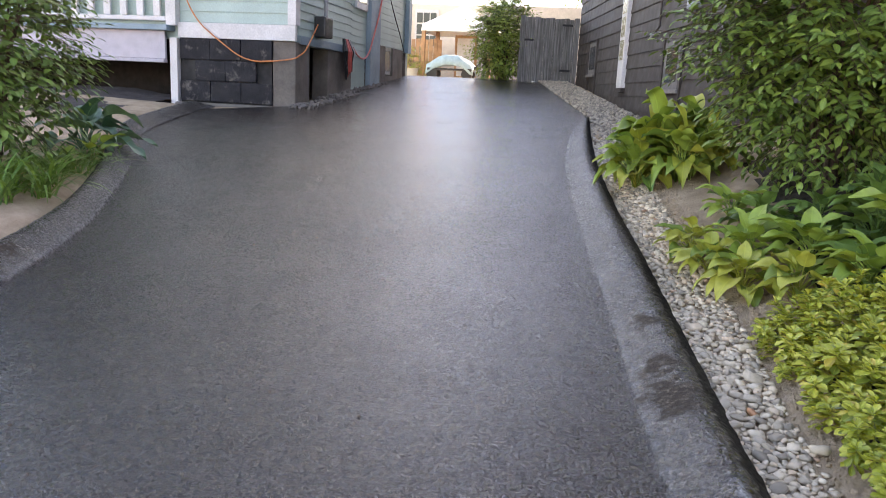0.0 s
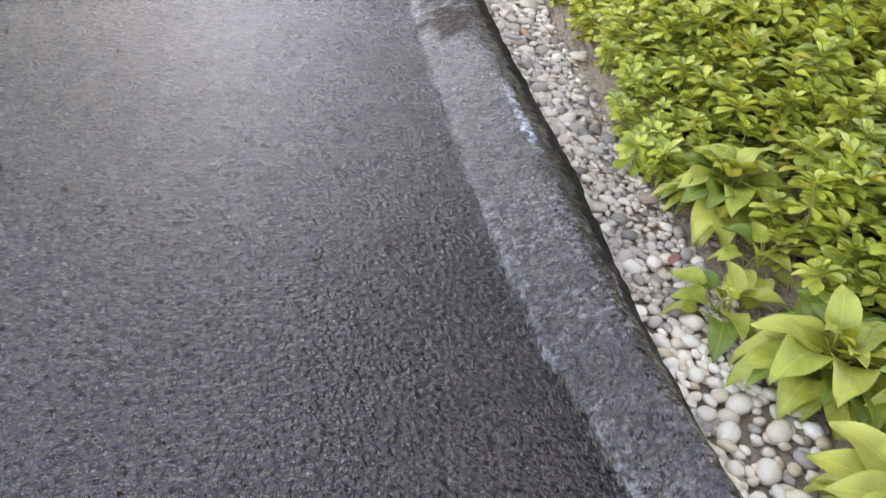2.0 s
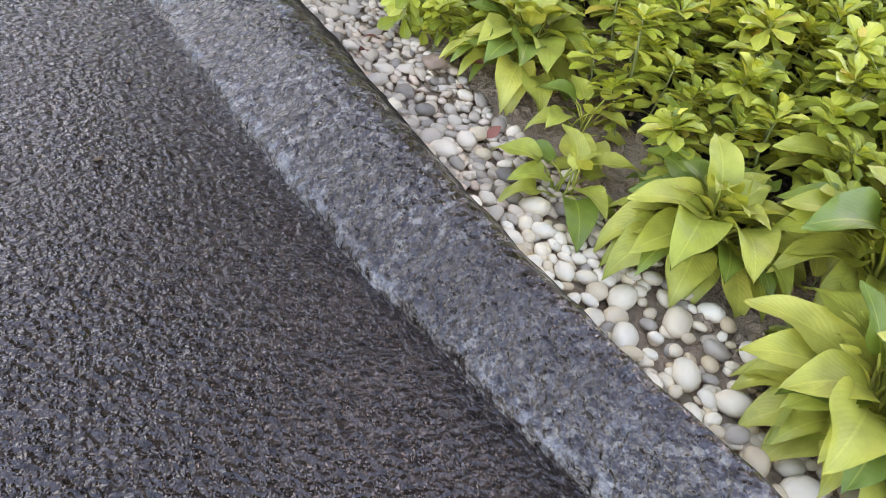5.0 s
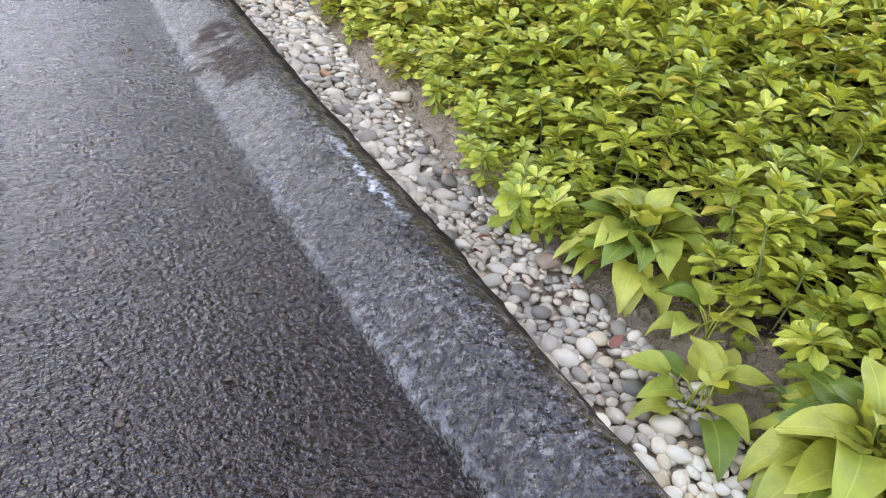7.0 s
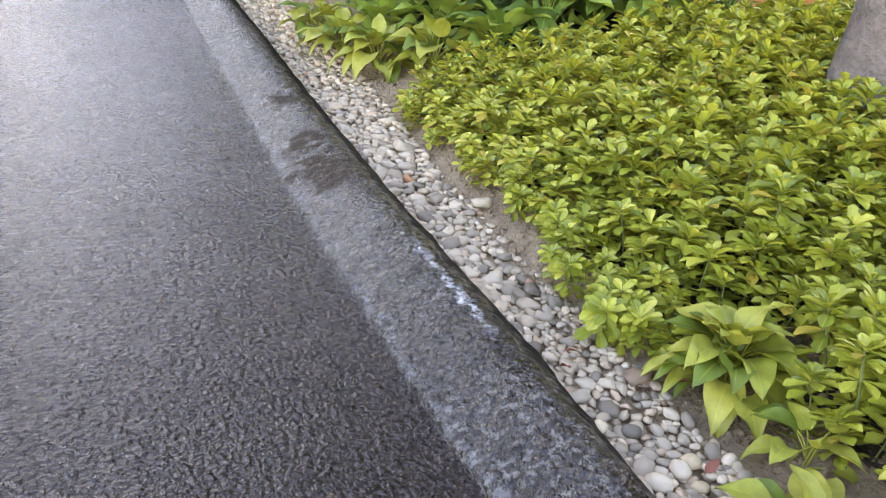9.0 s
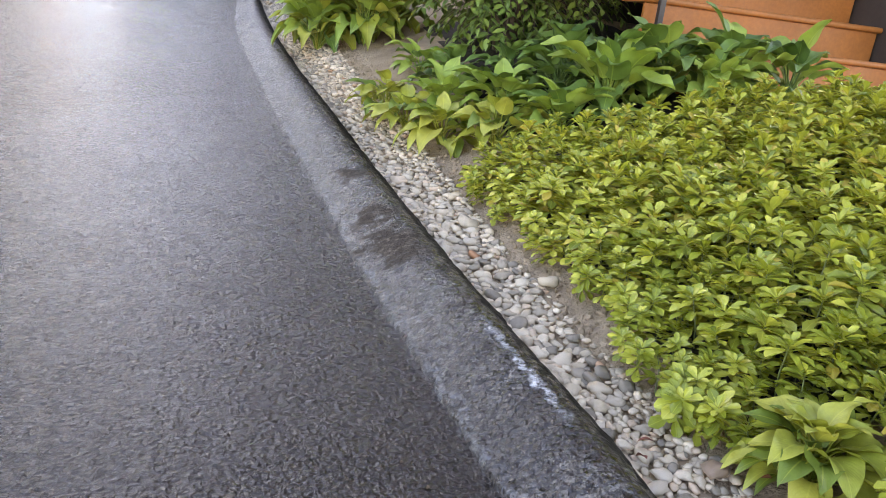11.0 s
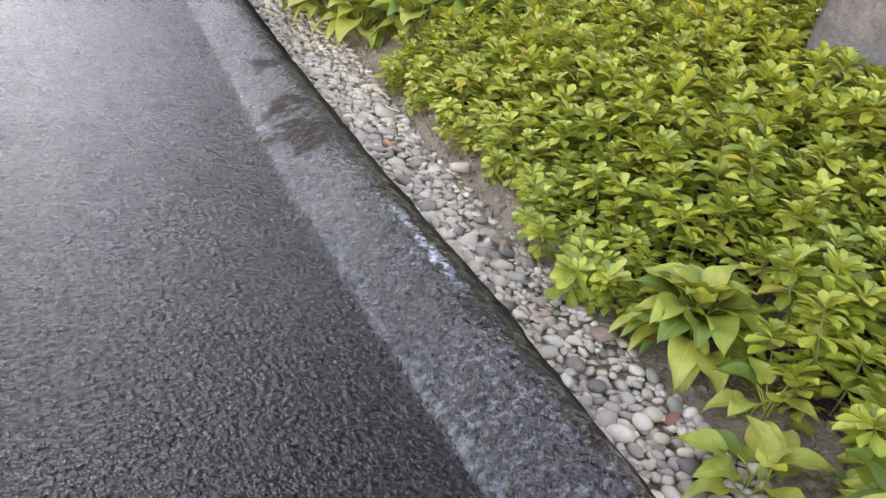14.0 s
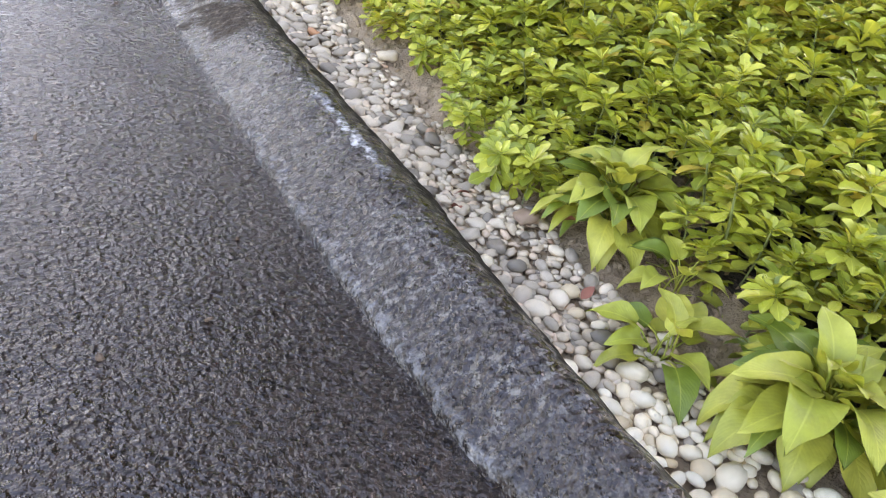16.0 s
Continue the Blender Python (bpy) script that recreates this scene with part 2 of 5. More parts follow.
M_HOSTA = leaf_mat("green_hosta_leaf", (0.205, 0.315, 0.052), (0.34, 0.44, 0.08), (0.11, 0.20, 0.04), veins=12, vein_gain=0.06)
M_HOSTA_D = leaf_mat("dark_hosta_leaf", (0.105, 0.195, 0.042), (0.17, 0.27, 0.06), (0.06, 0.125, 0.03), veins=12, vein_gain=0.06)
M_BUSH = leaf_mat("shrub_leaf", (0.165, 0.265, 0.048), (0.33, 0.42, 0.085), (0.07, 0.13, 0.028), veins=6, vein_gain=0.10)
M_BLUELEAF = leaf_mat("blue_green_leaf", (0.07, 0.15, 0.085), (0.12, 0.21, 0.13), (0.04, 0.10, 0.06), veins=7)
M_GRASS = leaf_mat("blade_leaf", (0.10, 0.20, 0.035), (0.22, 0.32, 0.07), (0.05, 0.12, 0.025), veins=2)
M_STEM = plain("green_stem", (0.16, 0.19, 0.06), 0.6)
M_TWIG = plain("twig_bark", (0.11, 0.075, 0.05), 0.9, 0.4, 20, 150, 0.4)
M_ORANGE = plain("orange_step_paint", (0.36, 0.125, 0.026), 0.55, 0.18, 3.0, 45, 0.12, 0.003)
M_SAGE = plain("sage_clapboard_paint", (0.36, 0.46, 0.41), 0.6, 0.12, 2.0, 60)
M_BROWN = plain("dark_brown_siding_paint", (0.044, 0.033, 0.028), 0.65, 0.25, 2.5, 70)
M_WHITE = plain("white_trim_paint", (0.62, 0.60, 0.58), 0.6, 0.12, 3.0, 50)
M_BLUEGREY = plain("blue_grey_paint", (0.22, 0.30, 0.34), 0.6, 0.15, 3.0)


def tar_mat():
    """Black tar over rough block, worn through to the grey in patches."""
    m = Mat("black_tarred_block", 0.5)
    m.b.inputs["Specular IOR Level"].default_value = 0.2
    at = m.t.nodes.new("ShaderNodeNewGeometry").outputs["Position"]
    col = m.ramp(m.noise(4, 5, 0.6, at), [(0.3, (0.008, 0.008, 0.011)), (0.7, (0.022, 0.022, 0.026))])
    col = m.mix(m.span(m.noise(4.2, 7, 0.72, at), 0.0, 0.85, 0.55, 0.68), col, (0.15, 0.135, 0.12))
    m.colour(col).rough(m.span(m.noise(9, 4, 0.55, at), 0.4, 0.7)).bump((m.noise(30, 4, 0.65, at), 0.7, 0.02))
    return m.m


M_BLACKBLOCK = tar_mat()
M_CONC = plain("weathered_concrete", (0.14, 0.122, 0.104), 0.9, 0.35, 3, 50, 0.4, 0.01)
# near-black colour stands for the shade inside cellar and crawl space
M_INNER_SHADE = plain("dark_cellar", (0.016, 0.010, 0.008), 0.9, 0.4)


def weathered_wood():
    """Silvered boards with long streaks of grain, no two alike."""
    m = Mat("silvered_fence_board", 0.85)
    at = m.t.nodes.new("ShaderNodeNewGeometry").outputs["Position"]
    mp = m.t.nodes.new("ShaderNodeMapping")
    mp.inputs["Scale"].default_value = (30, 30, 1.2)
    m.link(at, mp.inputs[0])
    col = m.ramp(m.noise(1.0, 5, 0.65, mp.outputs[0]), [(0.3, (0.07, 0.068, 0.066)), (0.5, (0.16, 0.157, 0.152)), (0.7, (0.30, 0.295, 0.285))])
    col = m.mix(m.span(m.noise(2.5, 4, 0.6, at), 0.0, 0.45, 0.5, 0.7), col, (0.075, 0.065, 0.055))
    m.colour(col).bump((m.noise(1.5, 4, 0.6, mp.outputs[0]), 0.6, 0.004))
    return m.m


M_FENCE = weathered_wood()
M_IRON = plain("black_iron", (0.02, 0.02, 0.022), 0.4, 0.2)
M_GLASS = Mat("window_glass", 0.04)
M_GLASS.b.inputs["Base Color"].default_value = (0.03, 0.035, 0.04, 1)
M_GLASS = M_GLASS.m
M_STEEL = plain("grey_meter_steel", (0.33, 0.36, 0.38), 0.45, 0.15, metal=0.3)
M_CORD = plain("orange_cord", (0.62, 0.20, 0.06), 0.5)
M_RED = plain("red_rubber", (0.50, 0.09, 0.07), 0.5)
M_BARK = plain("grey_brown_bark", (0.20, 0.165, 0.14), 0.9, 0.4, 9, 70, 0.9, 0.02)
M_TARP = plain("pale_blue_tarp", (0.35, 0.47, 0.50), 0.6, 0.2)
M_CANVAS = plain("white_canvas", (0.80, 0.78, 0.74), 0.8, 0.08)
M_CEDAR = plain("cedar_fence", (0.45, 0.25, 0.13), 0.8, 0.3)
M_PAVE = plain("pale_yard_paving", (0.62, 0.57, 0.50), 0.9, 0.25, 3, 40, 0.4, 0.01)
M_DEADLEAF = plain("dry_leaf", (0.30, 0.10, 0.06), 0.8, 0.4)


# ---- builders ----
def part(name, bm, material, parent=None, label="", smooth=False):
    me = bpy.data.meshes.new(name)
    bm.to_mesh(me)
    bm.free()
    if material:
        me.materials.append(material)
    if smooth:
        me.polygons.foreach_set("use_smooth", [True] * len(me.polygons))
    ob = new(name, me)
    if parent:
        ob.parent = parent
    if label:
        ob["label"] = label
    return ob


def share(ob_mesh, name, m, parent):
    """One more piece on the same mesh."""
    ob = new(name, ob_mesh)
    ob.parent = parent
    ob.matrix_local = m
    return ob


def thing(name, label, category, group="", at=(0, 0, 0), kind=""):
    ob = new(name)
    ob.empty_display_size = 0.05
    ob.location = at
    return tagged(ob, label, category, group, kind)


def add_box(bm, x0, x1, y0, y1, z0, z1, bevel=0.0, m=None):
    r = bmesh.ops.create_cube(bm, size=1)
    vs = r["verts"]
    bmesh.ops.transform(bm, matrix=Matrix.Translation(((x0 + x1) / 2, (y0 + y1) / 2, (z0 + z1) / 2)) @ Matrix.Diagonal((abs(x1 - x0), abs(y1 - y0), abs(z1 - z0), 1)), verts=vs)
    if m is not None:
        bmesh.ops.transform(bm, matrix=m, verts=vs)
    if bevel:
        es = list({e for v in vs for e in v.link_edges})
        bmesh.ops.bevel(bm, geom=es, offset=bevel, segments=2, affect='EDGES', profile=0.6)
    return bm


def box(x0, x1, y0, y1, z0, z1, bevel=0.0, m=None):
    return add_box(bmesh.new(), x0, x1, y0, y1, z0, z1, bevel, m)


def add_tube(bm, pts, radii, sides=8, cap=True):
    rings = []
    for i, p in enumerate(pts):
        p = Vector(p)
        d = (Vector(pts[min(i + 1, len(pts) - 1)]) - Vector(pts[max(i - 1, 0)])).normalized()
        q = d.to_track_quat('Z', 'Y')
        r = radii[i] if isinstance(radii, (list, tuple)) else radii
        rings.append([bm.verts.new(p + q @ Vector((r * math.cos(a), r * math.sin(a), 0))) for a in [2 * math.pi * k / sides for k in range(sides)]])
    for a, b in zip(rings, rings[1:]):
        for k in range(sides):
            bm.faces.new((a[k], a[(k + 1) % sides], b[(k + 1) % sides], b[k]))
    if cap:
        bm.faces.new(rings[0][::-1])
        bm.faces.new(rings[-1])
    return bm


def interp(knots, y):
    if y <= knots[0][0]:
        a, b = knots[0], knots[1]
    elif y >= knots[-1][0]:
        return knots[-1][1]
    else:
        i = max(k for k in range(len(knots) - 1) if knots[k][0] <= y)
        a, b = knots[i], knots[i + 1]
    f = (y - a[0]) / (b[0] - a[0])
    if 0 <= f <= 1:
        i = knots.index(a)
        pa = knots[max(i - 1, 0)]
        nb = knots[min(i + 2, len(knots) - 1)]
        ma = (b[1] - pa[1]) / (b[0] - pa[0])
        mb = (nb[1] - a[1]) / (nb[0] - a[0])
        h = b[0] - a[0]
        return (2 * f**3 - 3 * f**2 + 1) * a[1] + (f**3 - 2 * f**2 + f) * h * ma + (-2 * f**3 + 3 * f**2) * b[1] + (f**3 - f**2) * h * mb
    return a[1] + (b[1] - a[1]) * f


# the drive lies level at first, then climbs one in ten to the yard
def rise(y):
    if y < 2.4:
        return 0.0
    if y < 4.6:
        return 0.098 * (y - 2.4) ** 2 / 4.4
    if y < 18.5:
        return 0.1078 + 0.098 * (y - 4.6)
    return 1.47 + 0.03 * (min(y, 45) - 18.5)


R_IN = [(-3.0, 2.6), (-1.0, 1.40), (0.0, 1.14), (0.35, 1.04), (0.7, 0.945), (0.93, 0.89), (1.2, 0.848), (1.55, 0.803), (2.0, 0.762), (2.45, 0.715), (3.05, 0.672), (4.1, 0.565), (5.0, 0.46), (6.5, 0.305), (7.7, 0.20), (8.8, 0.165), (10.0, 0.17), (11.0, 0.25), (11.6, 0.33)]
R_OUT = [(-3.0, 2.8), (-1.0, 1.52), (0.0, 1.225), (0.6, 1.115), (1.0, 1.088), (1.55, 1.078), (2.0, 1.048), (3.1, 0.985), (4.5, 0.865), (5.75, 0.715), (7.5, 0.555), (9.3, 0.45), (11.0, 0.385), (11.6, 0.37)]
L_IN = [(-3.0, -1.5), (1.0, -1.9), (3.15, -2.44), (3.8, -2.64), (4.65, -2.97), (5.9, -3.6), (6.95, -4.2), (7.6, -4.6), (8.35, -4.92), (9.35, -5.16), (10.4, -5.35)]


def bed(x, y):
    """Height of the soil right of the drive."""
    d = x - interp(R_OUT, min(y, 11.6))
    z = rise(y) + 0.015
    if y > 11:
        return z
    if d > 0.08:
        z += 0.285 * (min(d, 1.7) - 0.08)
    z += 0.08 * max(0, min(1, (y - 3.5) / 1.5)) * max(0, min(1, d / 0.15))
    fade = min(1, max(0, (11 - y) / 3))
    return rise(y) + (z - rise(y)) * fade + 0.012 * noise.noise((x * 6, y * 6, 0)) + 0.006 * noise.noise((x * 19, y * 19, 3))


def ground_z(x, y):
    xi, xo, xl = interp(R_IN, min(y, 11.6)), interp(R_OUT, min(y, 11.6)), interp(L_IN, min(y, 10.4))
    if y < 11.6 and x > xo - 0.03:
        return bed(x, y)
    if y < 10.4 and x < xl - 0.36:
        d = xl - 0.36 - x
        return rise(y) + 0.06 + 0.06 * min(d, 1.5) + 0.015 * noise.noise((x * 5, y * 5, 7))
    return rise(y) - 0.05


# ---- ground, drive and kerbs ----
def grid(xs, ys, height, name, material, uv=None):
    vs = [(x, y, height(x, y)) for y in ys for x in xs]
    n = len(xs)
    fs = [(j * n + i, j * n + i + 1, (j + 1) * n + i + 1, (j + 1) * n + i) for j in range(len(ys) - 1) for i in range(n - 1)]
    me = bpy.data.meshes.new(name)
    me.from_pydata(vs, [], fs)
    me.materials.append(material)
    me.polygons.foreach_set("use_smooth", [True] * len(fs))
    return new(name, me)


def steps_between(*spans):
    out = []
    for a, b, d in spans:
        out += list(np.arange(a, b, d))
    return out + [spans[-1][1]]


ground = grid(steps_between((-400, -20, 40), (-20, -6, 2), (-6, 0.6, 0.2), (0.6, 3.4, 0.045), (3.4, 8, 0.4), (8, 20, 2), (20, 400, 40)),
              steps_between((-300, -10, 40), (-10, -1, 1), (-1, 4.5, 0.045), (4.5, 12, 0.15), (12, 30, 1), (30, 400, 40)), ground_z, "ground", M_SOIL)
tagged(ground, "bare tan soil of the garden beds beside the drive", "soil", kind="structure")


def drive_mesh():
    ys = steps_between((-3, 0, 0.25), (0, 6, 0.1), (6, 19.4, 0.3))
    vs, fs, n = [], [], 26
    for y in ys:
        a = interp(L_IN, y) - 0.02 if y < 10.4 else -5.4 + max(0, min(1.1, (y - 10.4) * 1.2))
        b = interp(R_IN, y) + 0.03 if y < 11.6 else 0.39 - 0.20 * (y - 11.6)
        for i in range(n):
            x = a + (b - a) * i / (n - 1)
            vs.append((x, y, rise(y) + 0.004 * noise.noise((x * 1.3, y * 1.3, 0))))
    for j in range(len(ys) - 1):
        for i in range(n - 1):
            k = j * n + i
            fs.append((k, k + 1, k + n + 1, k + n))
    me = bpy.data.meshes.new("driveway")
    me.from_pydata(vs, [], fs)
    me.materials.append(M_ASPHALT)
    me.polygons.foreach_set("use_smooth", [True] * len(fs))
    return tagged(new("driveway", me), "freshly sealed black asphalt driveway, still damp and shiny", "driveway", kind="structure")


drive_mesh()


def kerb_mesh(name, inner, outer, ys, height, label):
    prof = [(0.0, -0.012), (0.008, 0.006), (0.03, 0.0125), (0.07, 0.016), (0.12, 0.021), (0.2, 0.031), (0.3, 0.044), (0.4, 0.056), (0.5, 0.066), (0.58, 0.0725), (0.64, 0.074), (0.70, 0.0715), (0.76, 0.066), (0.82, 0.058), (0.88, 0.048), (0.94, 0.036), (0.98, 0.022), (1.0, -0.05)]
    vs, uvs, fs, n = [], [], [], len(prof)
    for y in ys:
        a, b = inner(y), outer(y)
        end = min(1.0, max(0.05, (ys[-1] - y) / 0.5)) ** 0.5
        for s, h in prof:
            wob = (0.006 * noise.noise((y * 7, s * 3, 1)) + 0.005 * noise.noise((y * 26, s * 3, 6))) * (1 if s < 0.04 or s > 0.9 else 0.4)
            x = a[0] + (b[0] - a[0]) * s
            yy = a[1] + (b[1] - a[1]) * s
            z = rise(yy) + h * height * end + (0.0045 * noise.noise((x * 16, yy * 16, 2)) + 0.0025 * noise.noise((x * 48, yy * 48, 5)) if s > 0.01 else 0)
            vs.append((x + wob, yy, z))
            uvs.append((y + 2, s))
    for j in range(len(ys) - 1):
        for i in range(n - 1):
            k = j * n + i
            fs.append((k, k + 1, k + n + 1, k + n))
    me = bpy.data.meshes.new(name)
    me.from_pydata(vs, [], fs)
    lay = me.uv_layers.new(name="UVMap")
    lay.data.foreach_set("uv", [c for lo in me.loops for c in uvs[lo.vertex_index]])
    me.materials.append(M_KERB)
    me.polygons.foreach_set("use_smooth", [True] * len(fs))
    return tagged(new(name, me), label, "kerb", kind="structure")


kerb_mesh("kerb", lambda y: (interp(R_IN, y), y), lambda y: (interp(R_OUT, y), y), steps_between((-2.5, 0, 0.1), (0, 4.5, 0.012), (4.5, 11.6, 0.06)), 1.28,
          "low rounded asphalt kerb, damp black with its pale sheen painted in")
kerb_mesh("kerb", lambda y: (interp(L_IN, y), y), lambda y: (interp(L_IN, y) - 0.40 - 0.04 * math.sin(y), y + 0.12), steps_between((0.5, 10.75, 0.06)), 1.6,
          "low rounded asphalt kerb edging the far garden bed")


# ---- leaves ----
def leaf_into(bm, m, length, width, shape, rows=7, cols=4, droop=0.5, fold=0.25, wave=0.0, petiole=0.0, seed=0.0, thick=0.0025):
    """A leaf along +y from its base, cupped along the midrib and bending down to its tip; with a stalk behind it."""
    uv = bm.loops.layers.uv.verify()
    rowsv = []
    for j in range(rows + 1):
        t = j / rows
        w = width * shape(t)
        ang = droop * t
        y = length * (math.sin(ang) / droop if abs(droop) > 1e-3 else t)
        z = -length * ((1 - math.cos(ang)) / droop if abs(droop) > 1e-3 else 0)
        line = []
        for i in range(cols + 1):
            s = 2 * i / cols - 1
            x = s * w / 2
            zz = z + fold * (0.4 * abs(s) + 0.6 * s * s) * w / 2 + wave * width * math.sin(9 * t + seed + 2.1 * s) * abs(s) * 0.5
            line.append((bm.verts.new(m @ Vector((x, y, zz))), (i / cols, t)))
        rowsv.append(line)
    for a, b in zip(rowsv, rowsv[1:]):
        for i in range(cols):
            quad = (a[i], a[i + 1], b[i + 1], b[i])
            try:
                f = bm.faces.new([q[0] for q in quad])
            except ValueError:
                continue
            f.smooth = True
            for lo, q in zip(f.loops, quad):
                lo[uv].uv = q[1]
    return bm


def hosta_shape(t):
    return max(0.02, (math.sin(math.pi * min(1, t * 0.93 + 0.07) ** 0.62)) ** 0.85 * (1 - 0.12 * t)) if t < 0.999 else 0.015


def pach_shape(t):
    """Narrow at the foot, widest near the end, with a few blunt teeth."""
    body = 0.12 + 0.88 * math.sin(0.5 * math.pi * min(1, t / 0.76)) ** 1.9
    if t > 0.76:
        body = max(0.30, 1 - 0.70 * ((t - 0.76) / 0.24) ** 1.8)
    return body * (1.12 if 0.5 < t < 0.97 and int(t * 9 + 0.5) % 2 else 0.96)


def oval_shape(t):
    return max(0.03, math.sin(math.pi * (0.04 + 0.94 * t ** 0.9)))


def blade_shape(t):
    return max(0.03, (1 - t ** 3) * (0.5 + 0.5 * min(1, t * 6)))


def stalk_pts(length, lift, out):
    return [(0, 0, 0), (0, out * 0.3, lift * 0.55), (0, out * 0.7, lift * 0.88), (0, out, lift)]


rng = random.Random(7)


def hosta_leaf_meshes(material, tag):
    """Nine leaves with stalks: (mesh, ring) with ring 0 upright and inner, 2 low and outer. Size 1 is a leaf 0.17 m long."""
    made = []
    for k in range(9):
        ring = k // 3
        bm = bmesh.new()
        lift, out = ((0.17, 0.035), (0.135, 0.085), (0.075, 0.12))[ring]
        tilt = (58, 30, 8)[ring] + rng.uniform(-10, 10)
        L = (0.145, 0.175, 0.165)[ring] * rng.uniform(0.9, 1.12)
        W = L * rng.uniform(0.60, 0.76)
        add_tube(bm, stalk_pts(0, lift, out), [0.0045, 0.004, 0.0035, 0.003], 5, False)
        for f in bm.faces:
            f.smooth = True
        m = Matrix.Translation((0, out, lift)) @ Matrix.Rotation(radians(tilt), 4, 'X') @ Matrix.Rotation(radians(rng.uniform(-14, 14)), 4, 'Y')
        leaf_into(bm, m, L, W, hosta_shape, 11, 6, rng.uniform(0.6, 1.4), 0.34, rng.uniform(0.10, 0.24), seed=rng.uniform(0, 6))
        me = bpy.data.meshes.new(tag)
        bm.to_mesh(me)
        bm.free()
        me.materials.append(material)
        made.append((me, ring))
    return made


SET_LIME, SET_GREEN, SET_DARK = hosta_leaf_meshes(M_LIME, "lime_leaf"), hosta_leaf_meshes(M_HOSTA, "green_leaf"), hosta_leaf_meshes(M_HOSTA_D, "dark_leaf")
SET_BLUE = hosta_leaf_meshes(M_BLUELEAF, "blue_leaf")


def hosta(x, y, size, leaves, kinds, label, group="hostas in the bed", z=None, turn=0.0, flat=1.0):
    base = bed(x, y) if z is None else z
    h = thing("hosta", label, "hosta plant", group, (x, y, base - 0.01))
    for i in range(leaves):
        t = (i + 0.5) / leaves
        ring = 0 if t < 0.22 else 1 if t < 0.62 else 2
        me = rng.choice([k for k in kinds if k[1] == ring])[0]
        a = turn + i * 2.39996 + rng.uniform(-0.25, 0.25)
        s = size * rng.uniform(0.82, 1.15)
        m = Matrix.Translation((0.015 * rng.uniform(-1, 1), 0.015 * rng.uniform(-1, 1), 0)) @ Matrix.Rotation(a, 4, 'Z') @ Matrix.Rotation(radians(rng.uniform(-7, 7)), 4, 'X') @ Matrix.Diagonal((s, s, s * flat * rng.uniform(0.85, 1.1), 1))
        share(me, "leaf", m, h)
    return h


# ---- pachysandra ----
def pach_whorl(bm, r, height, n, tilt, grow, q):
    off = q.uniform(0, 6)
    for i in range(n):
        a = off + 2 * math.pi * i / n + q.uniform(-0.32, 0.32)
        mm = Matrix.Translation((0, 0, height + q.uniform(-0.006, 0.004))) @ Matrix.Rotation(a, 4, 'Z') @ Matrix.Rotation(radians(tilt + q.uniform(-16, 16)), 4, 'X') @ Matrix.Rotation(radians(q.uniform(-18, 18)), 4, 'Y')
        ll = r * grow * q.uniform(0.78, 1.2)
        leaf_into(bm, mm, ll, ll * q.uniform(0.40, 0.48), pach_shape, 9, 4, q.uniform(0.1, 0.7), q.uniform(0.35, 0.65), 0.08, seed=q.uniform(0, 6))
    return bm


def pach_parts(k):
    """The meshes of one shoot: its stem and five whorls of toothed leaves."""
    q = random.Random(k)
    r, h = 0.0375 + 0.003 * (k % 3), 0.135 + 0.010 * k
    out = [("stem", add_tube(bmesh.new(), [(0, 0, 0), (0.006, 0.004, h * 0.6), (0, 0, h)], [0.0022, 0.002, 0.0015], 4, False))]
    for n, zf, tilt, grow in ((5, 1.0, 52, 0.74), (7, 0.98, 34, 1.08), (8, 0.91, 14, 1.16), (7, 0.74, 2, 1.2), (6, 0.5, -6, 1.2)):
        out.append(("whorl", pach_whorl(bmesh.new(), r, h * zf, n, tilt, grow, q)))
    made = []
    for name, bm in out:
        me = bpy.data.meshes.new(name)
        bm.to_mesh(me)
        bm.free()
        me.materials.append(M_STEM if name == "stem" else M_PACH)
        made.append(me)
    return made


def in_patch(x, y):
    """The carpet of pachysandra: its wavy edge along the soil, the hostas before and behind it."""
    edge = interp(R_OUT, y) + 0.20 + 0.045 * max(0, min(1, (y - 1.6) / 0.6)) + 0.05 * noise.noise((y * 3.1, 0, 0)) + (0.07 * max(0, 1.6 - y))
    if y > 3.35 - 0.1 * (x - 1.2) or x < edge or x > 3.3:
        return False
    for hx, hy, hr in ((1.36, 1.32, 0.14), (1.38, 1.22, 0.05), (1.33, 1.12, 0.05), (1.33, 0.80, 0.10), (1.40, 0.48, 0.14), (1.60, 0.62, 0.1), (1.5, 0.2, 0.25), (1.25, 1.2, 0.05)):
        if math.hypot(x - hx, y - hy) < hr:
            return False
    if math.hypot(x - 2.45, y - 2.12) < 0.24:
        return False
    return y > 0.55


protos = []
for k in range(7):
    protos.append(pach_parts(k))

spots = []
yy = 0.45
while yy < 3.4:
    xx = 1.1
    while xx < 3.3:
        x, y = xx + rng.uniform(-0.024, 0.024), yy + rng.uniform(-0.024, 0.024)
        if in_patch(x, y):
            spots.append((x, y))
        xx += 0.054
    yy += 0.054
spots += [(1.255, 1.60), (1.235, 1.52), (1.25, 1.67), (1.26, 1.42), (1.29, 1.38), (1.225, 1.57), (1.245, 1.46), (1.28, 1.56), (1.30, 1.47), (1.27, 1.64), (1.24, 1.74), (1.26, 1.82)]


